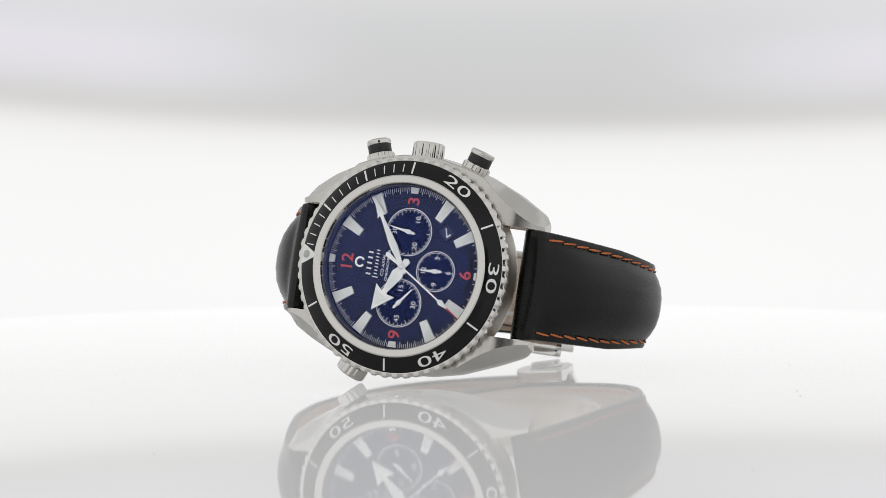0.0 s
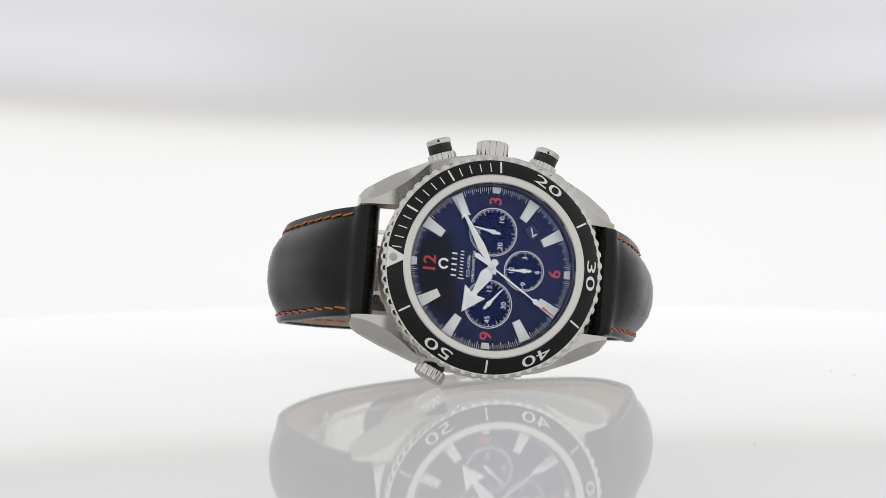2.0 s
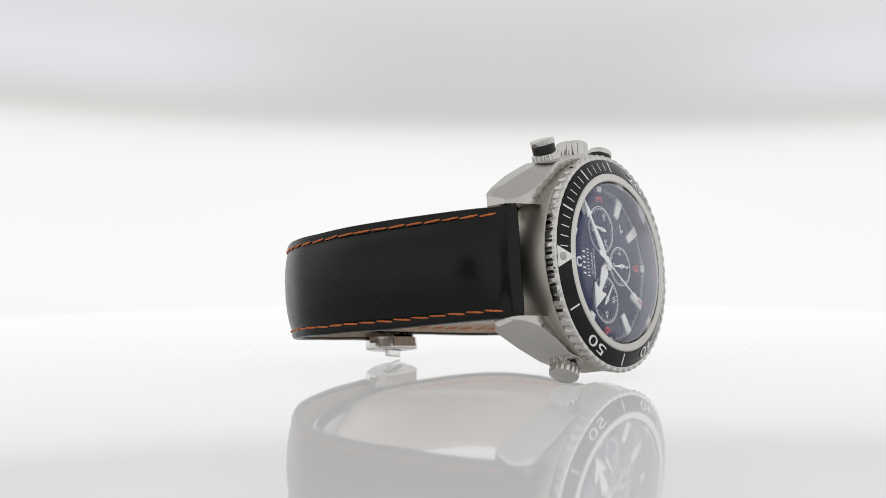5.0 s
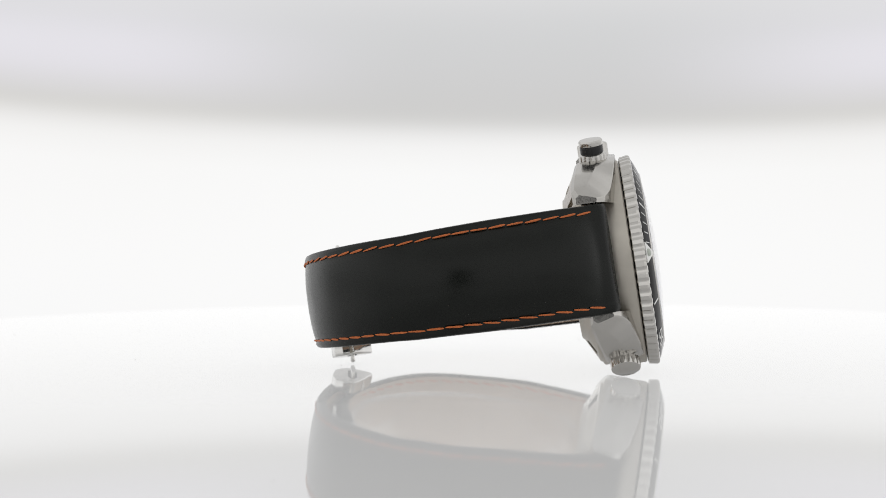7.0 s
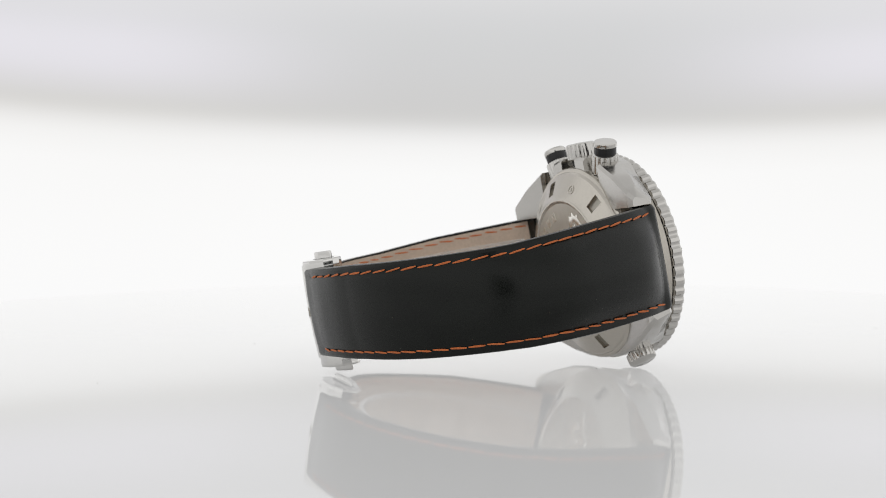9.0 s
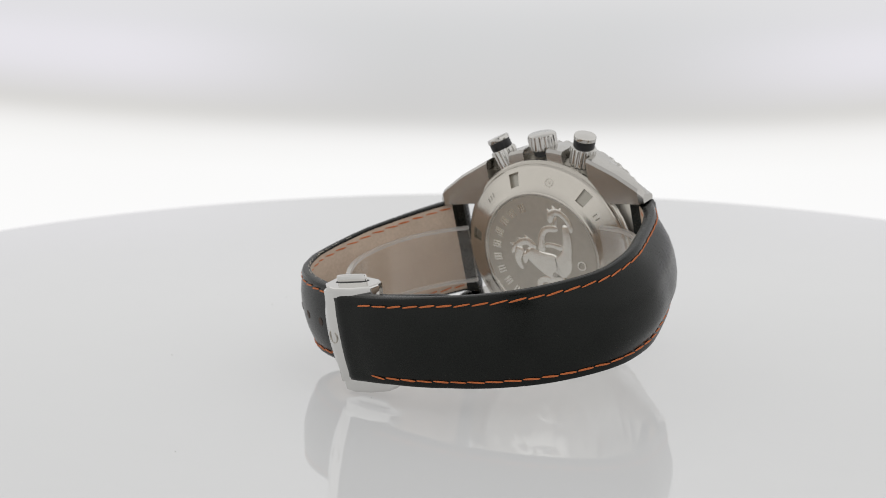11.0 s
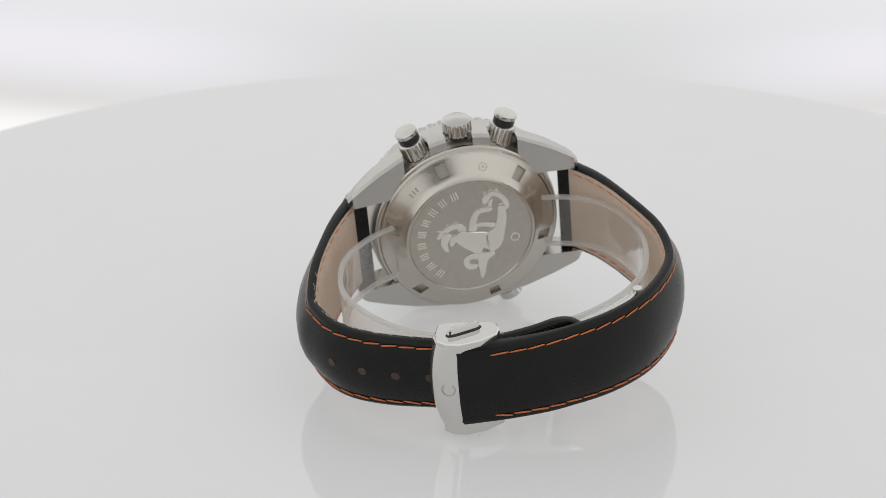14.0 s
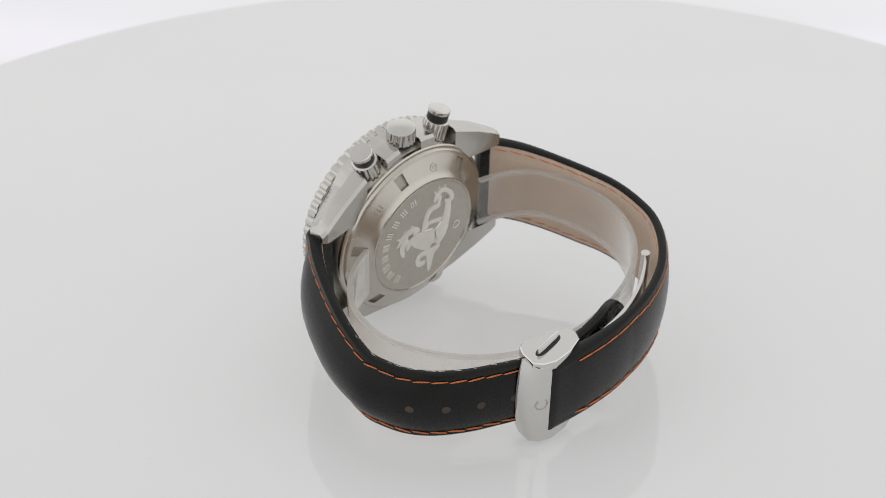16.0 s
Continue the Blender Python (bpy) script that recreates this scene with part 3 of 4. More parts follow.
def build_pointers(root):
    """Hour, minute and stop-seconds pointers."""
    bm = bmesh.new()
    pointer_shape(bm, mirrored([(0.0, 10.9), (2.45, 6.0), (0.75, 6.5), (0.55, 6.1), (1.35, 1.8), (0.6, 0.0), (0.75, -1.6), (0.0, -2.0)]), -60, DIAL_Z + 0.75, thick=0.22, bevel=0.14)
    hour = part("hour_pointer", bm, POINTER, root, "broad polished arrow pointer with pale lume", smooth=False)
    bm = bmesh.new()
    pointer_shape(bm, mirrored([(0.0, 9.9), (1.6, 6.7), (0.0, 7.05)]), -60, DIAL_Z + 0.88, thick=0.04, bevel=0)
    pointer_shape(bm, mirrored([(0.32, 5.7), (0.85, 2.1), (0.0, 1.5)]), -60, DIAL_Z + 0.88, thick=0.04, bevel=0)
    part("lume_fill", bm, LUME, hour, smooth=False)
    bm = bmesh.new()
    pointer_shape(bm, mirrored([(0.0, 16.2), (0.75, 12.0), (1.05, 11.4), (0.36, 11.7), (0.36, 10.6), (0.82, 4.6), (0.4, 0.6), (0.5, -1.1), (0.0, -1.7)]), 58.5, DIAL_Z + 1.15,
                  thick=0.22, bevel=0.14)
    minute = part("minute_pointer", bm, POINTER, root, "long polished arrow pointer with pale lume", smooth=False)
    bm = bmesh.new()
    pointer_shape(bm, mirrored([(0.0, 15.4), (0.52, 12.2), (0.0, 12.3)]), 58.5, DIAL_Z + 1.28, thick=0.04, bevel=0)
    pointer_shape(bm, mirrored([(0.18, 10.2), (0.52, 4.9), (0.17, 2.0)]), 58.5, DIAL_Z + 1.28, thick=0.04, bevel=0)
    part("lume_fill", bm, LUME, minute, smooth=False)
    bm = bmesh.new()
    pointer_shape(bm, mirrored([(0.1, 13.0), (0.6, 11.1), (0.14, 10.4), (0.17, 0.9), (0.5, 0.4), (0.5, -0.5), (0.24, -1.0), (0.52, -4.0), (0.0, -4.5)]), 213.3, DIAL_Z + 1.5,
                  thick=0.14, bevel=0.05)
    lathe(bm, [(0.01, 0.42), (0.25, 0.4), (0.4, 0.25), (0.6, 0.1), (0.6, -0.9)], 28, Matrix.Translation((0, 0, DIAL_Z + 1.5)))
    sec = part("seconds_pointer", bm, POINTER, root, "slim stop-seconds pointer with a red tip", smooth=False)
    bm = bmesh.new()
    pointer_shape(bm, mirrored([(0.06, 16.2), (0.2, 12.2)]), 213.3, DIAL_Z + 1.5, thick=0.1, bevel=0)
    part("red_tip", bm, RED_PRINT, sec, "red pointer tip", smooth=False)
    bm = bmesh.new()
    pointer_shape(bm, mirrored([(0.06, 12.6), (0.36, 11.2), (0.0, 10.8)]), 213.3, DIAL_Z + 1.59, thick=0.03, bevel=0)
    part("lume_fill", bm, LUME, sec, smooth=False)


def build_back(root):
    bm = bmesh.new()
    seg = 360
    prof = [(21.2, -11.3), (21.2, -12.0), (20.9, -12.3), (20.5, -12.4), (20.35, -12.75), (20.15, -13.0), (19.75, -13.15), (15.2, -15.6), (14.9, -15.95),
            (14.6, -16.05), (14.4, -16.0), (14.25, -15.75), (14.1, -15.72), (0.02, -15.72)]
    prof[7:7] = [(r, -13.15 - (19.75 - r) * 0.538) for r in (19.35, 16.4)]     # the rings between which the key slots are cut
    vs = lathe(bm, prof, seg)
    bm.faces.ensure_lookup_table()
    pockets = []
    for f in bm.faces:
        c = f.calc_center_median() / MM
        r, a = math.hypot(c.x, c.y), math.degrees(math.atan2(c.y, c.x))
        if 16.4 < r < 19.35 and abs((a + 16 + 30) % 60 - 30) < 4.2:
            pockets.append(f)
    ex = bmesh.ops.extrude_face_region(bm, geom=pockets)
    for v in ex["geom"]:
        if isinstance(v, bmesh.types.BMVert):
            v.co += Vector((0, 0, 0.75 * MM)) - Vector((v.co.x, v.co.y, 0)) * 0.015
    bmesh.ops.delete(bm, geom=pockets, context="FACES")
    back = part("case_back", bm, STEEL_BACK, root, "turned steel screw case back with six key slots", angle=25)
    # slot floors get a darker steel that paints the shade of the recess
    for k in range(6):
        a0 = radians(-16 + 60 * k)
        bm = bmesh.new()
        rows = []
        for r in (16.45, 17.8, 19.2):
            rows.append([((r - 0.25) * math.cos(a0 + radians(q)), (r - 0.25) * math.sin(a0 + radians(q)), -13.15 - (19.75 - r) * 0.538 + 0.68) for q in (-4.2, -1.4, 1.4, 4.2)])
        grid_mesh(bm, rows)
        part("key_slot", bm, SLOT_STEEL, back, "floor of a key slot, its shade put into a darker steel")
    bm = bmesh.new()
    lathe(bm, [(14.05, -15.75), (14.0, -15.8), (0.02, -15.8)], 96)
    floor = part("medallion", bm, STEEL_MATT, back, "matt steel medallion")
    # raised emblem, kept as plain rounded ribbons
    z = -15.8
    ribbons = (
        ([(1.6, -3.4), (-0.4, -1.6), (-2.2, 1.6), (-2.8, 4.4), (0.6, 6.8), (5.0, 7.5), (7.4, 7.2)], (1.2, 2.2, 3.0, 2.6, 1.3, 1.1, 0.8)),
        ([(-4.4, 4.2), (-7.0, 2.4), (-10.0, 2.1), (-12.2, 1.9)], (2.2, 1.3, 0.9, 0.3)),
        ([(-6.4, 2.0), (-5.6, 0.2), (-6.4, -1.5), (-8.2, -1.0), (-8.6, 1.2)], (0.9, 0.8, 0.75, 0.75, 0.8)),
        ([(1.4, -1.4), (3.2, -2.6), (3.2, -4.6), (1.8, -6.6), (0.4, -7.8)], (1.0, 0.9, 0.9, 0.8, 0.4)),
        ([(2.2, -5.0), (-0.4, -6.2), (-2.2, -6.0), (-3.6, -5.3)], (1.1, 1.1, 0.7, 0.45)),
        ([(1.0, -3.6), (-1.0, -4.4), (-2.2, -4.8)], (0.9, 0.8, 0.5)),
        ([(0.8, 0.4), (4.3, 0.9), (6.2, 2.4), (6.2, 5.6)], (1.1, 0.85, 0.8, 0.8)),
        ([(2.4, 1.2), (2.4, 3.4), (1.5, 6.2)], (0.6, 0.6, 0.8)),
        ([(7.6, 3.6), (9.7, 4.4), (10.2, 6.0), (8.6, 8.0), (6.6, 8.7), (5.0, 8.2)], (0.6, 1.0, 0.8, 0.7, 0.7, 0.7)),
        ([(6.2, 4.6), (7.8, 5.0), (9.4, 5.6)], (0.5, 0.5, 0.4)),
        # mane and tail fin
        ([(3.2, -2.9), (4.0, -3.1), (4.9, -3.6)], (0.6, 0.45, 0.2)),
        ([(3.0, -4.4), (3.8, -5.0), (4.4, -5.9)], (0.6, 0.45, 0.2)),
        ([(1.9, -6.0), (2.6, -6.8), (2.9, -7.9)], (0.6, 0.45, 0.2)),
        ([(9.6, 4.4), (10.4, 3.9), (11.2, 3.2)], (0.6, 0.5, 0.25)),
        ([(10.1, 5.4), (10.9, 5.2), (11.8, 4.9)], (0.6, 0.5, 0.25)),
        ([(9.9, 6.5), (10.7, 6.8), (11.5, 7.0)], (0.6, 0.5, 0.25)))
    for pts, ws in ribbons:
        bm = bmesh.new()
        line = spline([(x, y, 0) for x, y in pts], 0.35)
        rows = []
        for k, p in enumerate(line):
            d = (line[min(k + 1, len(line) - 1)] - line[max(k - 1, 0)]).normalized()
            nrm = Vector((-d.y, d.x, 0))
            w = float(np.interp(k / (len(line) - 1), np.linspace(0, 1, len(ws)), ws))
            w *= min(1.0, 0.35 + 0.4 * min(k, len(line) - 1 - k))
            rows.append([p + nrm * w * u + Vector((0, 0, z - 0.24 * hgt * min(1, w))) for u, hgt in ((-1, -0.1), (-0.94, 0.8), (-0.82, 1), (0.82, 1), (0.94, 0.8), (1, -0.1))])
        grid_mesh(bm, rows)
        part("emblem_relief", bm, STEEL_RELIEF, floor, "raised curling emblem", angle=50)
    for k in range(9):
        ang = radians(-137 + 15.2 * k)              # bars in place of the engraved name
        f = Matrix.Translation((11.5 * math.cos(ang), 11.5 * math.sin(ang), z)) @ Matrix.Rotation(ang, 4, "Z")
        bm = bmesh.new()
        for o in (-0.62, 0.0, 0.62):
            slab(bm, [(-1.0, o - 0.17), (1.0, o - 0.17), (1.0, o + 0.17), (-1.0, o + 0.17)], 0.05, -0.2, f)
        part("name_bar", bm, STEEL_RELIEF, floor, smooth=False)
    for at, r in (((-2.4, 10.2, z), 1.1),):
        bm = bmesh.new()
        lathe(bm, [(r, 0.0), (r, -0.22), (r - 0.3, -0.22), (r - 0.3, 0.0)], 28, Matrix.Translation(at))
        part("maker_ring", bm, STEEL_RELIEF, floor)
    for ang, r in ((58.5, 17.3), (62.0, 17.3), (-39.0, 17.6), (-42.0, 17.6), (-45.0, 17.6)):      # struck letters, as plain bars
        a = radians(ang)
        f = axis_frame((r * math.cos(a), r * math.sin(a), -13.15 - (19.75 - r) * 0.538), (0.47 * math.cos(a), 0.47 * math.sin(a), -0.88))
        bm = bmesh.new()
        slab(bm, [(-0.18, -0.6), (0.18, -0.6), (0.18, 0.6), (-0.18, 0.6)], -0.05, 0.04, f)
        part("struck_bar", bm, SLOT_STEEL, back, smooth=False)
    # small struck mark on the slope between the slots
    a = radians(14.5)
    f = axis_frame((17.2 * math.cos(a), 17.2 * math.sin(a), -14.52), (0.47 * math.cos(a), 0.47 * math.sin(a), -0.88))
    bm = bmesh.new()
    lathe(bm, [(1.05, -0.1), (1.05, 0.08), (0.75, 0.08), (0.75, -0.1)], 28, f)
    lathe(bm, [(0.4, -0.1), (0.4, 0.08), (0.01, 0.08)], 6, f)
    part("struck_mark", bm, STEEL_MATT, back, "small round struck mark")


# ---- strap ----
LONG_PATH = [(22.8, -7.9), (25.2, -8.6), (27.4, -10.3), (31.6, -17.5), (35.9, -30.5), (38.0, -40.0), (37.2, -50.0), (33.8, -57.0), (27.8, -63.6), (20.8, -68.1),
             (13.0, -71.0), (4.5, -72.4), (-3.8, -72.3), (-10.2, -71.5), (-15.9, -70.9)]
SHORT_PATH = [(-22.6, -7.6), (-25.2, -8.0), (-27.8, -9.4), (-33.0, -18.0), (-38.6, -31.0), (-41.3, -42.0), (-40.6, -47.5), (-38.4, -52.8), (-34.6, -57.3), (-29.1, -61.3),
              (-23.2, -64.3), (-17.0, -66.9), (-10.0, -68.4), (-3.0, -68.4), (4.0, -67.2), (9.5, -65.4), (14.6, -64.4)]


def strap_frames(path, step):
    line = spline([(0, y, z) for y, z in path], step)
    for turn_no in range(48):                       # ease the leather's bend past the lug without drawing it in
        f = 0.5 if turn_no % 2 == 0 else -0.52
        line = line[:12] + [line[k] + ((line[k - 1] + line[k + 1]) / 2 - line[k]) * f for k in range(12, len(line) - 1)] + line[-1:]
    out = []
    for k, p in enumerate(line):
        d = (line[min(k + 1, len(line) - 1)] - line[max(k - 1, 0)]).normalized()
        n = Vector((0, -d.z, d.y))
        out.append((p, d, n))
    if out[len(out) // 2][2].dot(out[len(out) // 2][0] - Vector((0, 0, -40))) < 0:
        out = [(p, d, -n) for p, d, n in out]
    return out


def strap_shape(s, total, narrow):
    """Half width, middle x, thickness, pad height and end roll at s mm along the strap."""
    if narrow:
        half = float(np.interp(s, [0, 6, 28, 42, 58, 75, total], [11.1, 11.0, 10.4, 9.2, 8.9, 8.5, 7.9]))
        mid = float(np.interp(s, [0, 6, 28, 42, 58, 72, total], [0.0, 0.2, 0.4, 0.7, 0.9, 1.1, 1.0]))
    else:
        half = float(np.interp(s, [0, 6, 28, 49, 84, 98, total], [11.1, 11.2, 11.0, 10.3, 9.8, 9.5, 9.5]))
        mid = float(np.interp(s, [0, 6, 30, 45, 65, 84, 98, total], [0.0, -0.4, -0.9, -1.0, -0.2, 0.7, 1.0, 1.05]))
    thick = float(np.interp(s, [0, 5, 20, total], [3.4, 3.0, 2.2, 1.9]))
    reach = min(6.0, s * 0.4)
    pad = float(np.mean([np.interp(s + reach * q, [0, 3.5, 9, 18, 36, 54, total], [0, 0, 2.4, 3.4, 3.4, 1.05, 0.3]) for q in (-1, -0.6, -0.2, 0.2, 0.6, 1)]))
    roll = float(np.interp(s, [0, 0.6, 1.6, 3.4, 5.0, 6], [-1.2, 0.5, 1.3, 1.2, 0.1, 0]))
    if not narrow:                                  # the end stands proud over the clasp
        lift = float(np.interp(s, [total - 24, total - 7, total - 1.2, total], [0, 1.0, 1.0, 0.55]))
        roll, thick = roll + lift, thick + 0.2 * lift
    return half, mid, thick, pad, roll


def build_strap(root, name, path, label, stitch_from, stitch_left, narrow, end_round):
    frames = strap_frames(path, 0.8)
    total = 0.8 * (len(frames) - 1)
    stitch_to = total - stitch_left
    us = [-1, -0.985, -0.92, -0.83, -0.76, -0.65, -0.45, -0.2, 0, 0.2, 0.45, 0.65, 0.76, 0.83, 0.92, 0.985, 1]
    shell, inner = [], []
    for k, (p, d, n) in enumerate(frames):
        s = 0.8 * k
        half, mid, thick, pad, roll = strap_shape(s, total, narrow)
        taper = 1.0
        if end_round and total - s < 9:
            taper = math.sqrt(max(0.02, 1 - ((9 - (total - s)) / 9.2) ** 2)) * 0.9 + 0.1
        half *= taper
        ring = []
        for u in us:
            h = pad * max(0.0, 1 - (abs(u) / 0.8) ** 2.6) + roll
            if abs(u) > 0.98:
                h -= 0.35 if abs(u) < 0.99 else 0.75
            ring.append(p + n * (h - (0.12 if 0.8 < abs(u) < 0.9 and stitch_from < s < stitch_to else 0)) + Vector((mid + u * half, 0, 0)))
        for u in (1, 0.98, -0.98, -1):
            ring.append(p - n * (thick - (0.35 if abs(u) == 1 else 0)) + Vector((mid + u * half, 0, 0)))
        shell.append(ring)
        inner.append([p - n * (thick + dz) + Vector((mid + u * half, 0, 0)) for u, dz in ((-0.95, -0.02), (-0.93, 0.1), (0.93, 0.1), (0.95, -0.02))])
    bm = bmesh.new()
    vs = grid_mesh(bm, shell, close_v=True)
    bm.faces.new(vs[0])
    bm.faces.new(vs[-1][::-1])
    strap = part(name, bm, LEATHER, root, label, angle=40)
    bm = bmesh.new()
    grid_mesh(bm, inner[5:])
    part("lining", bm, LINING, strap, "greige leather lining", angle=40)
    # pale fibres worn loose along the lining's upper edge
    rng = random.Random(11)
    bm = bmesh.new()
    for k in range(int(len(frames) * 0.3), int(len(frames) * 0.86)):
        for side in (1, 1, -1):
            if not narrow or rng.random() < 0.6:
                continue
            p, d, n = frames[k]
            half, mid, thick, pad, roll = strap_shape(0.8 * k, total, narrow)
            a = p - n * (thick - rng.uniform(0.0, 0.5)) + Vector((mid + side * (half - 0.02), 0, 0)) + d * rng.uniform(-0.4, 0.4)
            ln, w, up = rng.uniform(0.15, 0.7), rng.uniform(0.03, 0.09), rng.uniform(0.02, 0.1)
            m = Matrix.Translation(a) @ Matrix((d, n, Vector((side, 0, 0)))).transposed().to_4x4()
            slab(bm, [(-ln, -w), (0.3 * ln, -w * 0.6), (ln, w * 0.4), (0.1 * ln, w), (-0.7 * ln, w * 0.7)], 0.0, up, m, 0.02)
    if narrow:
        tagged(part("frayed_edge", bm, FRAY, strap, "pale worn fibres on the strap's cut edge", smooth=False), kind="stuff")
    # stitches: one shared dash, on both rows, outside and faintly inside
    bm = bmesh.new()
    rows = []
    for x, r in ((-1.8, 0.08), (-1.5, 0.16), (-0.7, 0.21), (0.5, 0.2), (1.4, 0.16), (1.8, 0.08)):
        rows.append([(x, r * math.cos(a) * 1.0, r * 0.8 * math.sin(a)) for a in [k * math.pi / 3 for k in range(6)]])
    vs = grid_mesh(bm, rows, close_v=True)
    bm.faces.new(vs[0])
    bm.faces.new(vs[-1][::-1])
    dash = finish(bm, "stitch", THREAD)
    rng = random.Random(len(path))
    inset = 1.5 if narrow else 1.65
    pitch = 3.75
    for side in (1, -1):
        s = stitch_from + 1.6
        while s < stitch_to:
            k = min(len(frames) - 1, int(round(s / 0.8)))
            p, d, n = frames[k]
            p = p + d * (s - 0.8 * k)
            half, mid, thick, pad, roll = strap_shape(s, total, narrow)
            for inside in (False, True):
                if inside and s > total * 0.8:
                    continue
                at = p + n * (0.10 + roll) if not inside else p - n * (thick + 0.06)
                at = at + Vector((mid + side * (half - inset), 0, 0))
                ax = Vector(d)
                side_v = n.cross(ax)
                m = Matrix((ax, side_v, n)).transposed().to_4x4()
                m = Matrix.Translation(at * MM) @ m @ pose(0, 0, 0, 0, 0, side * (5 + rng.uniform(-3, 3))) @ Matrix.Diagonal((rng.uniform(0.94, 1.05), rng.uniform(0.9, 1.1), 1 if not inside else 0.8, 1))
                ob = new("stitch", dash)
                ob.parent = strap
                ob.matrix_local = m
            s += pitch
    return strap, frames


def build_clasp(root):
    """Steel folding clasp: cover plate, two winged sides with push buttons, and the inner blade."""
    frames = strap_frames(LONG_PATH, 0.8)
    clasp = None
    # cover plate, bowed to the strap's curve; wider in the middle on its free edge
    bm = bmesh.new()
    rows_o, rows_i = [], []
    for i in range(15):
        u = -1 + 2 * i / 14
        x = 1.1 + u * 10.0
        free = -20.0 + 1.5 * abs(u) ** 2.2
        line = [(free, -66.6), (free + 0.05, -68.8), (free + 0.4, -69.6), (-17.8, -70.7), (-16.5, -71.1), (-15.8, -71.1), (-15.5, -70.4)]
        sag = 0.35 * u * u
        rows_o.append([(x, y, z + sag) for y, z in line])
    vs = grid_mesh(bm, rows_o)
    bmesh.ops.recalc_face_normals(bm, faces=bm.faces[:])
    bmesh.ops.solidify(bm, geom=bm.faces[:], thickness=-0.7 * MM)
    clasp = part("clasp", bm, CLASP_STEEL, root, "polished steel folding clasp plate", angle=40)
    bm = bmesh.new()
    ring = [(1.5 * math.cos(a), 1.5 * math.sin(a)) for a in [radians(40 + 280 * k / 20) for k in range(21)]] + \
           [(1.2 * math.cos(a), 1.2 * math.sin(a)) for a in [radians(320 - 280 * k / 20) for k in range(21)]]
    f = axis_frame((1.1, -17.6, -70.75), (0, -0.37, -0.93))
    slab(bm, ring, 0.3, 0.73, f)
    part("maker_badge", bm, STEEL_MATT, clasp, "engraved open ring badge", smooth=False)
    for sx in (1, -1):
        bm = bmesh.new()
        prof = [(-17.0, -70.0), (-16.6, -66.0), (-15.6, -63.6), (-14.6, -63.2), (-9.0, -64.6), (-5.0, -66.2), (-3.9, -67.4), (-3.7, -69.2), (-4.6, -71.4), (-8.5, -73.0),
                (-12.8, -73.2), (-15.5, -72.0)]
        cy, cz = sum(p[0] for p in prof) / len(prof), sum(p[1] for p in prof) / len(prof)
        rows = []
        for x, k in ((8.8, 0.97), (10.9, 1.0), (11.35, 0.985), (11.55, 0.95)):
            rows.append([(0.6 + sx * x, cy - 2.0 + (y - cy) * k, cz + 0.5 + (z - cz) * k * 0.84) for y, z in prof])
        vs = grid_mesh(bm, rows, close_v=True)
        bm.faces.new(vs[0])
        bm.faces.new(vs[-1][::-1])
        wing = part("clasp_side", bm, CLASP_STEEL, clasp, "polished winged side of the clasp", angle=25)
        m = Matrix.Translation((0.6 + sx * 11.55, -13.0, -67.6)) @ pose(0, 0, 0, 9)
        # no slot is cut: a thin near-black slab paints its shade
        bm = bmesh.new()
        rows = []
        for x in (-0.1, 0.02):
            rows.append([m @ Vector((sx * x, 3.9 * abs(math.cos(a)) ** 0.5 * math.copysign(1, math.cos(a)), 1.05 * math.sin(a))) for a in [2 * math.pi * j / 24 for j in range(24)]])
        vs = grid_mesh(bm, rows, close_v=True)
        bm.faces.new(vs[-1][::-1])
        part("slot", bm, GAP_SHADE, wing, "thin near-black slab painting the shade of a slot round the button", smooth=False)
        bm = bmesh.new()
        rows = []
        for x, k in ((-0.2, 1.0), (1.15, 1.0), (1.4, 0.9), (1.5, 0.6)):
            rows.append([m @ Vector((sx * x, 3.5 * (1 - (1 - k) * 0.4) * abs(math.cos(a)) ** 0.5 * math.copysign(1, math.cos(a)), 0.52 * k * math.sin(a))) for a in [2 * math.pi * j / 24 for j in range(24)]])
        vs = grid_mesh(bm, rows, close_v=True)
        bm.faces.new(vs[-1][::-1])
        part("push_button", bm, CLASP_STEEL, wing, "oblong clasp push button", angle=40)
    # folding blade between the straps
    bm = bmesh.new()
    line = spline([(0, -14.0, -66.4), (0, -3.0, -69.2), (0, 8.0, -68.4), (0, 17.0, -65.4), (0, 23.5, -61.4), (0, 26.2, -58.9)], 1.2)
    rows = [[p + Vector((x, 0, dz)) for x, dz in ((-6.6, 0), (-6.6, 0.8), (7.2, 0.8), (7.2, 0))] for p in line]
    vs = grid_mesh(bm, rows, close_v=True)
    bm.faces.new(vs[0])
    bm.faces.new(vs[-1][::-1])
    lathe(bm, [(0.01, -7.4), (1.0, -7.4), (1.0, 7.9), (0.01, 7.9)], 20, axis_frame((0, 26.2, -58.7), (1, 0, 0)))
    part("folding_blade", bm, CLASP_STEEL, clasp, "polished folding blade with a hinge pin")


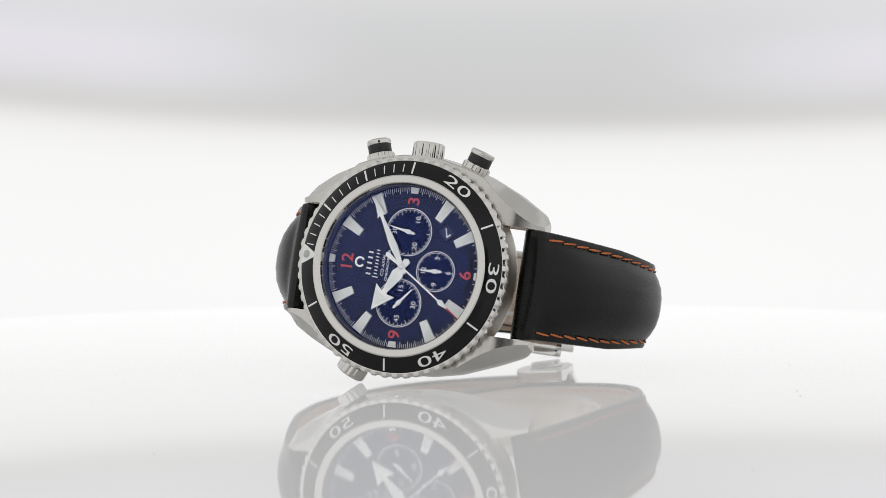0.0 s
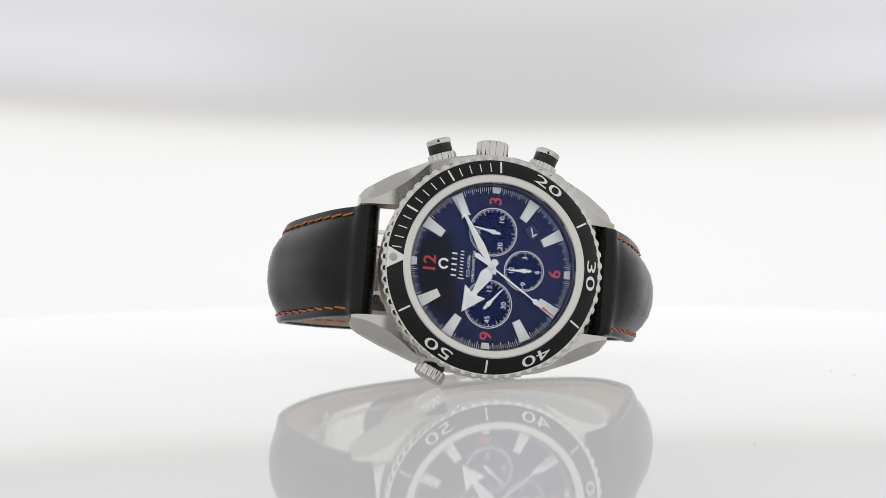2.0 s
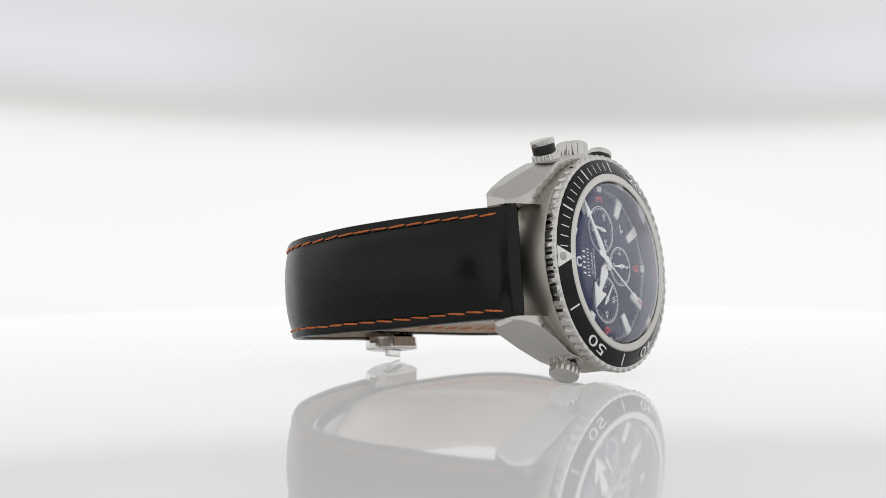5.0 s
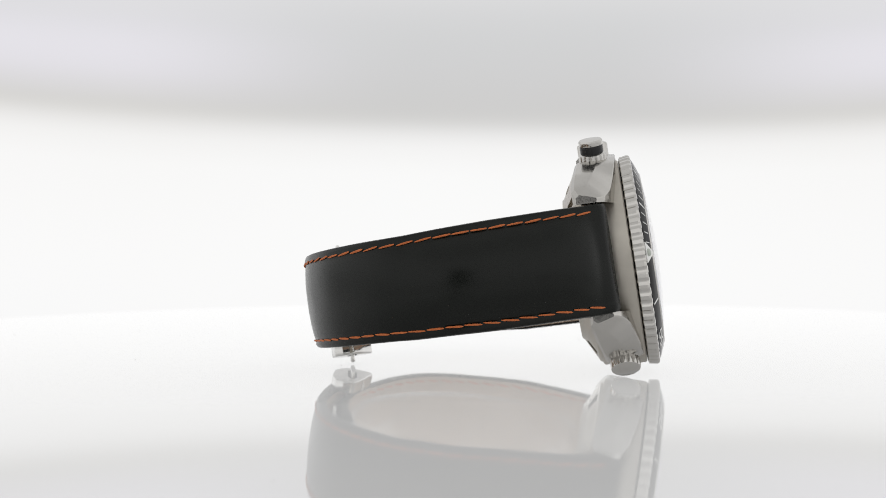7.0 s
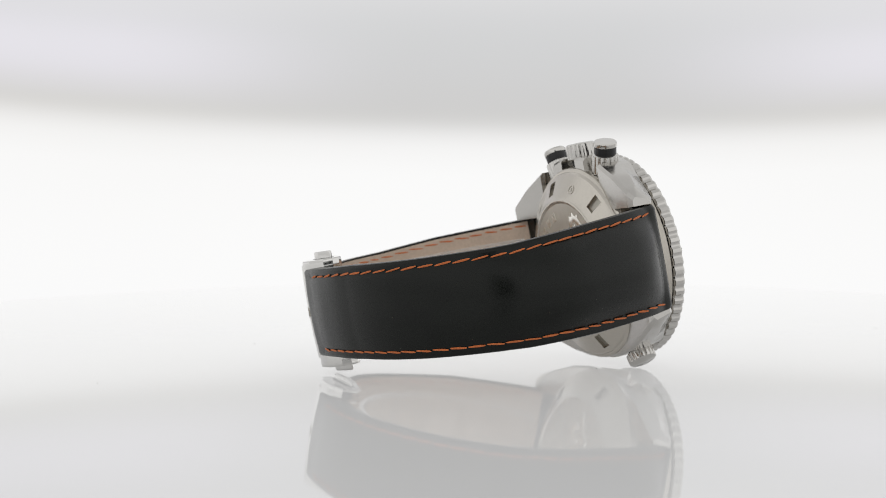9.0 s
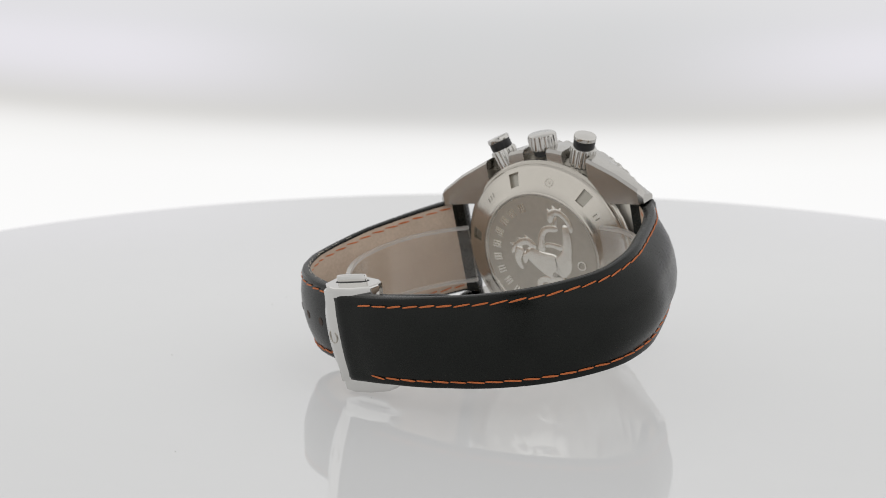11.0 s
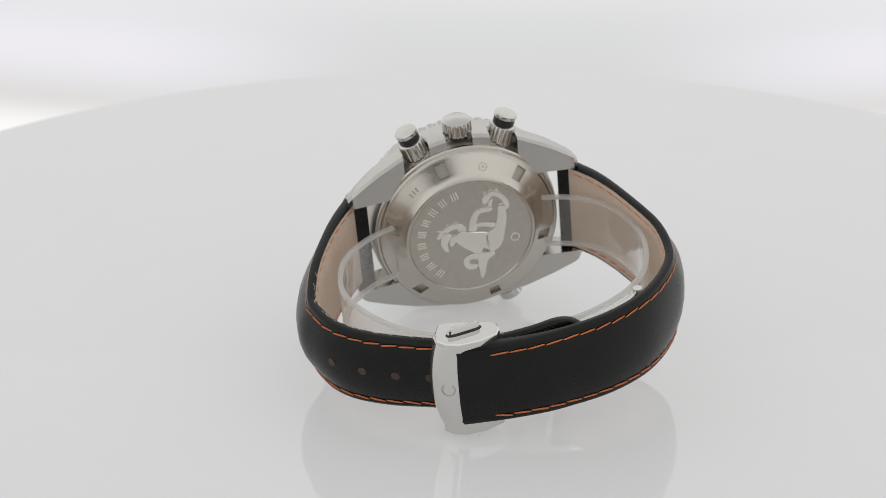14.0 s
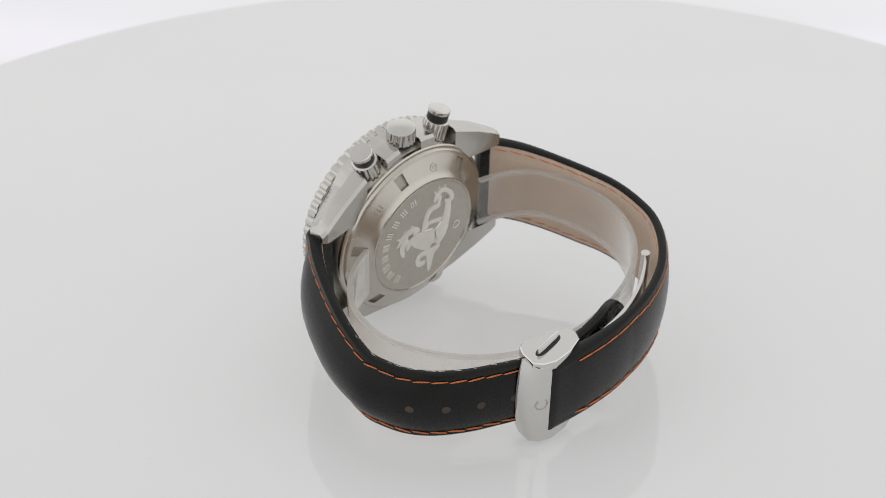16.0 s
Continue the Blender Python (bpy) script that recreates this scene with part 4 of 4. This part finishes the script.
def build_holes(strap, root):
    for y, z in ((-37.4, -53.0), (-32.4, -58.2), (-26.4, -62.4), (-20.0, -65.8)):
        frames = strap_frames(SHORT_PATH, 0.8)
        p, d, n = min(frames, key=lambda f: (f[0].y - y) ** 2 + (f[0].z - z) ** 2)
        s = 0.8 * [f[0] for f in frames].index(p)
        half, mid, thick, pad, roll = strap_shape(s, 0.8 * len(frames), True)
        m = axis_frame(p + n * (pad + 0.01) + Vector((1.15, 0, 0)), n)
        # the leather isn't cut: a raised dark disc paints the hole's shade
        bm = bmesh.new()
        lathe(bm, [(0.95, -0.05), (0.9, 0.05), (0.72, 0.06), (0.01, 0.045)], 20, m)
        part("buckle_hole", bm, HOLE_BROWN, strap, "raised dark brown disc painting the shade of a punched buckle hole")


def build_watch():
    root = tagged(new("wristwatch"), "steel chronograph with navy dial and black orange-stitched strap lying sideways", "wristwatch")
    build_case(root)
    build_pushers(root)
    build_bezel(root)
    build_dial(root)
    build_pointers(root)
    build_back(root)
    build_strap(root, "long_strap", LONG_PATH, "smooth padded black leather strap half", 5.4, 5.6, False, False)
    strap, _ = build_strap(root, "short_strap", SHORT_PATH, "black leather strap half with buckle holes", 5.4, 30, True, True)
    build_holes(strap, root)
    build_clasp(root)
    return root


def build_cuff():
    """The clear plastic cuff that keeps the strap round."""
    root = tagged(new("plastic_cuff"), "bent clear plastic display cuff inside the watch strap", "display cuff")
    line = spline([(0, y, z) for y, z in ((16.9, -16.2), (23.5, -18.6), (29.8, -24.2), (33.2, -35.5), (32.0, -46.5), (26.5, -55.5), (17.0, -61.5), (4.0, -64.6), (-8.0, -64.0),
                                          (-18.5, -59.6), (-27.0, -51.6), (-32.3, -41.5), (-32.6, -33.0), (-29.8, -25.5), (-23.8, -19.8), (-16.6, -16.6))], 1.2)
    rows = []
    for k, p in enumerate(line):
        d = (line[min(k + 1, len(line) - 1)] - line[max(k - 1, 0)]).normalized()
        n = Vector((0, -d.z, d.y))
        rows.append([p + n * h + Vector((x, 0, 0)) for x, h in ((-5.4, -0.55), (-5.4, 0.55), (6.5, 0.55), (6.5, -0.55))])
    bm = bmesh.new()
    vs = grid_mesh(bm, rows, close_v=True)
    bm.faces.new(vs[0])
    bm.faces.new(vs[-1][::-1])
    band = part("band", bm, CUFF, root, "clear bent plastic band")
    band.visible_shadow = False
    for x0, x1 in ((6.52, 7.2), (-5.42, -6.1)):
        bm = bmesh.new()
        strip = []
        for k, p in enumerate(line):
            d = (line[min(k + 1, len(line) - 1)] - line[max(k - 1, 0)]).normalized()
            n = Vector((0, -d.z, d.y))
            strip.append([p + n * h + Vector((x, 0, 0)) for x, h in ((x0, -0.6), (x1, -0.5), (x1, 0.5), (x0, 0.6))])
        vs = grid_mesh(bm, strip, close_v=True)
        bm.faces.new(vs[0])
        bm.faces.new(vs[-1][::-1])
        part("cut_edge", bm, CUFF_EDGE, root, "whitish cut edge of the plastic").visible_shadow = False
    return root


def build_dust(platter):
    """A few specks on the acrylic."""
    rng = random.Random(5)
    bm = bmesh.new()
    for k in range(20):
        r, a = 172 * math.sqrt(rng.uniform(0.02, 1)), rng.uniform(0, 2 * math.pi)
        m = Matrix.Translation((r * math.cos(a), r * math.sin(a), 0)) @ pose(0, 0, 0, 0, 0, rng.uniform(0, 180))
        q = rng.uniform(0.06, 0.13)
        slab(bm, [(q * math.cos(b), q * 0.7 * math.sin(b)) for b in [j * math.pi / 3 for j in range(6)]], 0.0, q, m, q * 0.3)
    dust = part("dust", bm, DUST, platter, "tiny grey dust specks", smooth=False)
    tagged(dust, kind="stuff")


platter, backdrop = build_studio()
build_dust(platter)
watch = build_watch()
cuff = build_cuff()


def motions():
    walk(watch, [(t, spun(t)) for t in TIMES])
    walk(cuff, [(t, spun(t)) for t in TIMES])
    walk(platter, [(t, pose(0, 0, 0.785, 0, 0, turn(t))) for t in TIMES])
    # the sheet follows the camera, so its painted bands stay put in view
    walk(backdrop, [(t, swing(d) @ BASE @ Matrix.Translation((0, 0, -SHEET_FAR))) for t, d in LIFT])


motions()
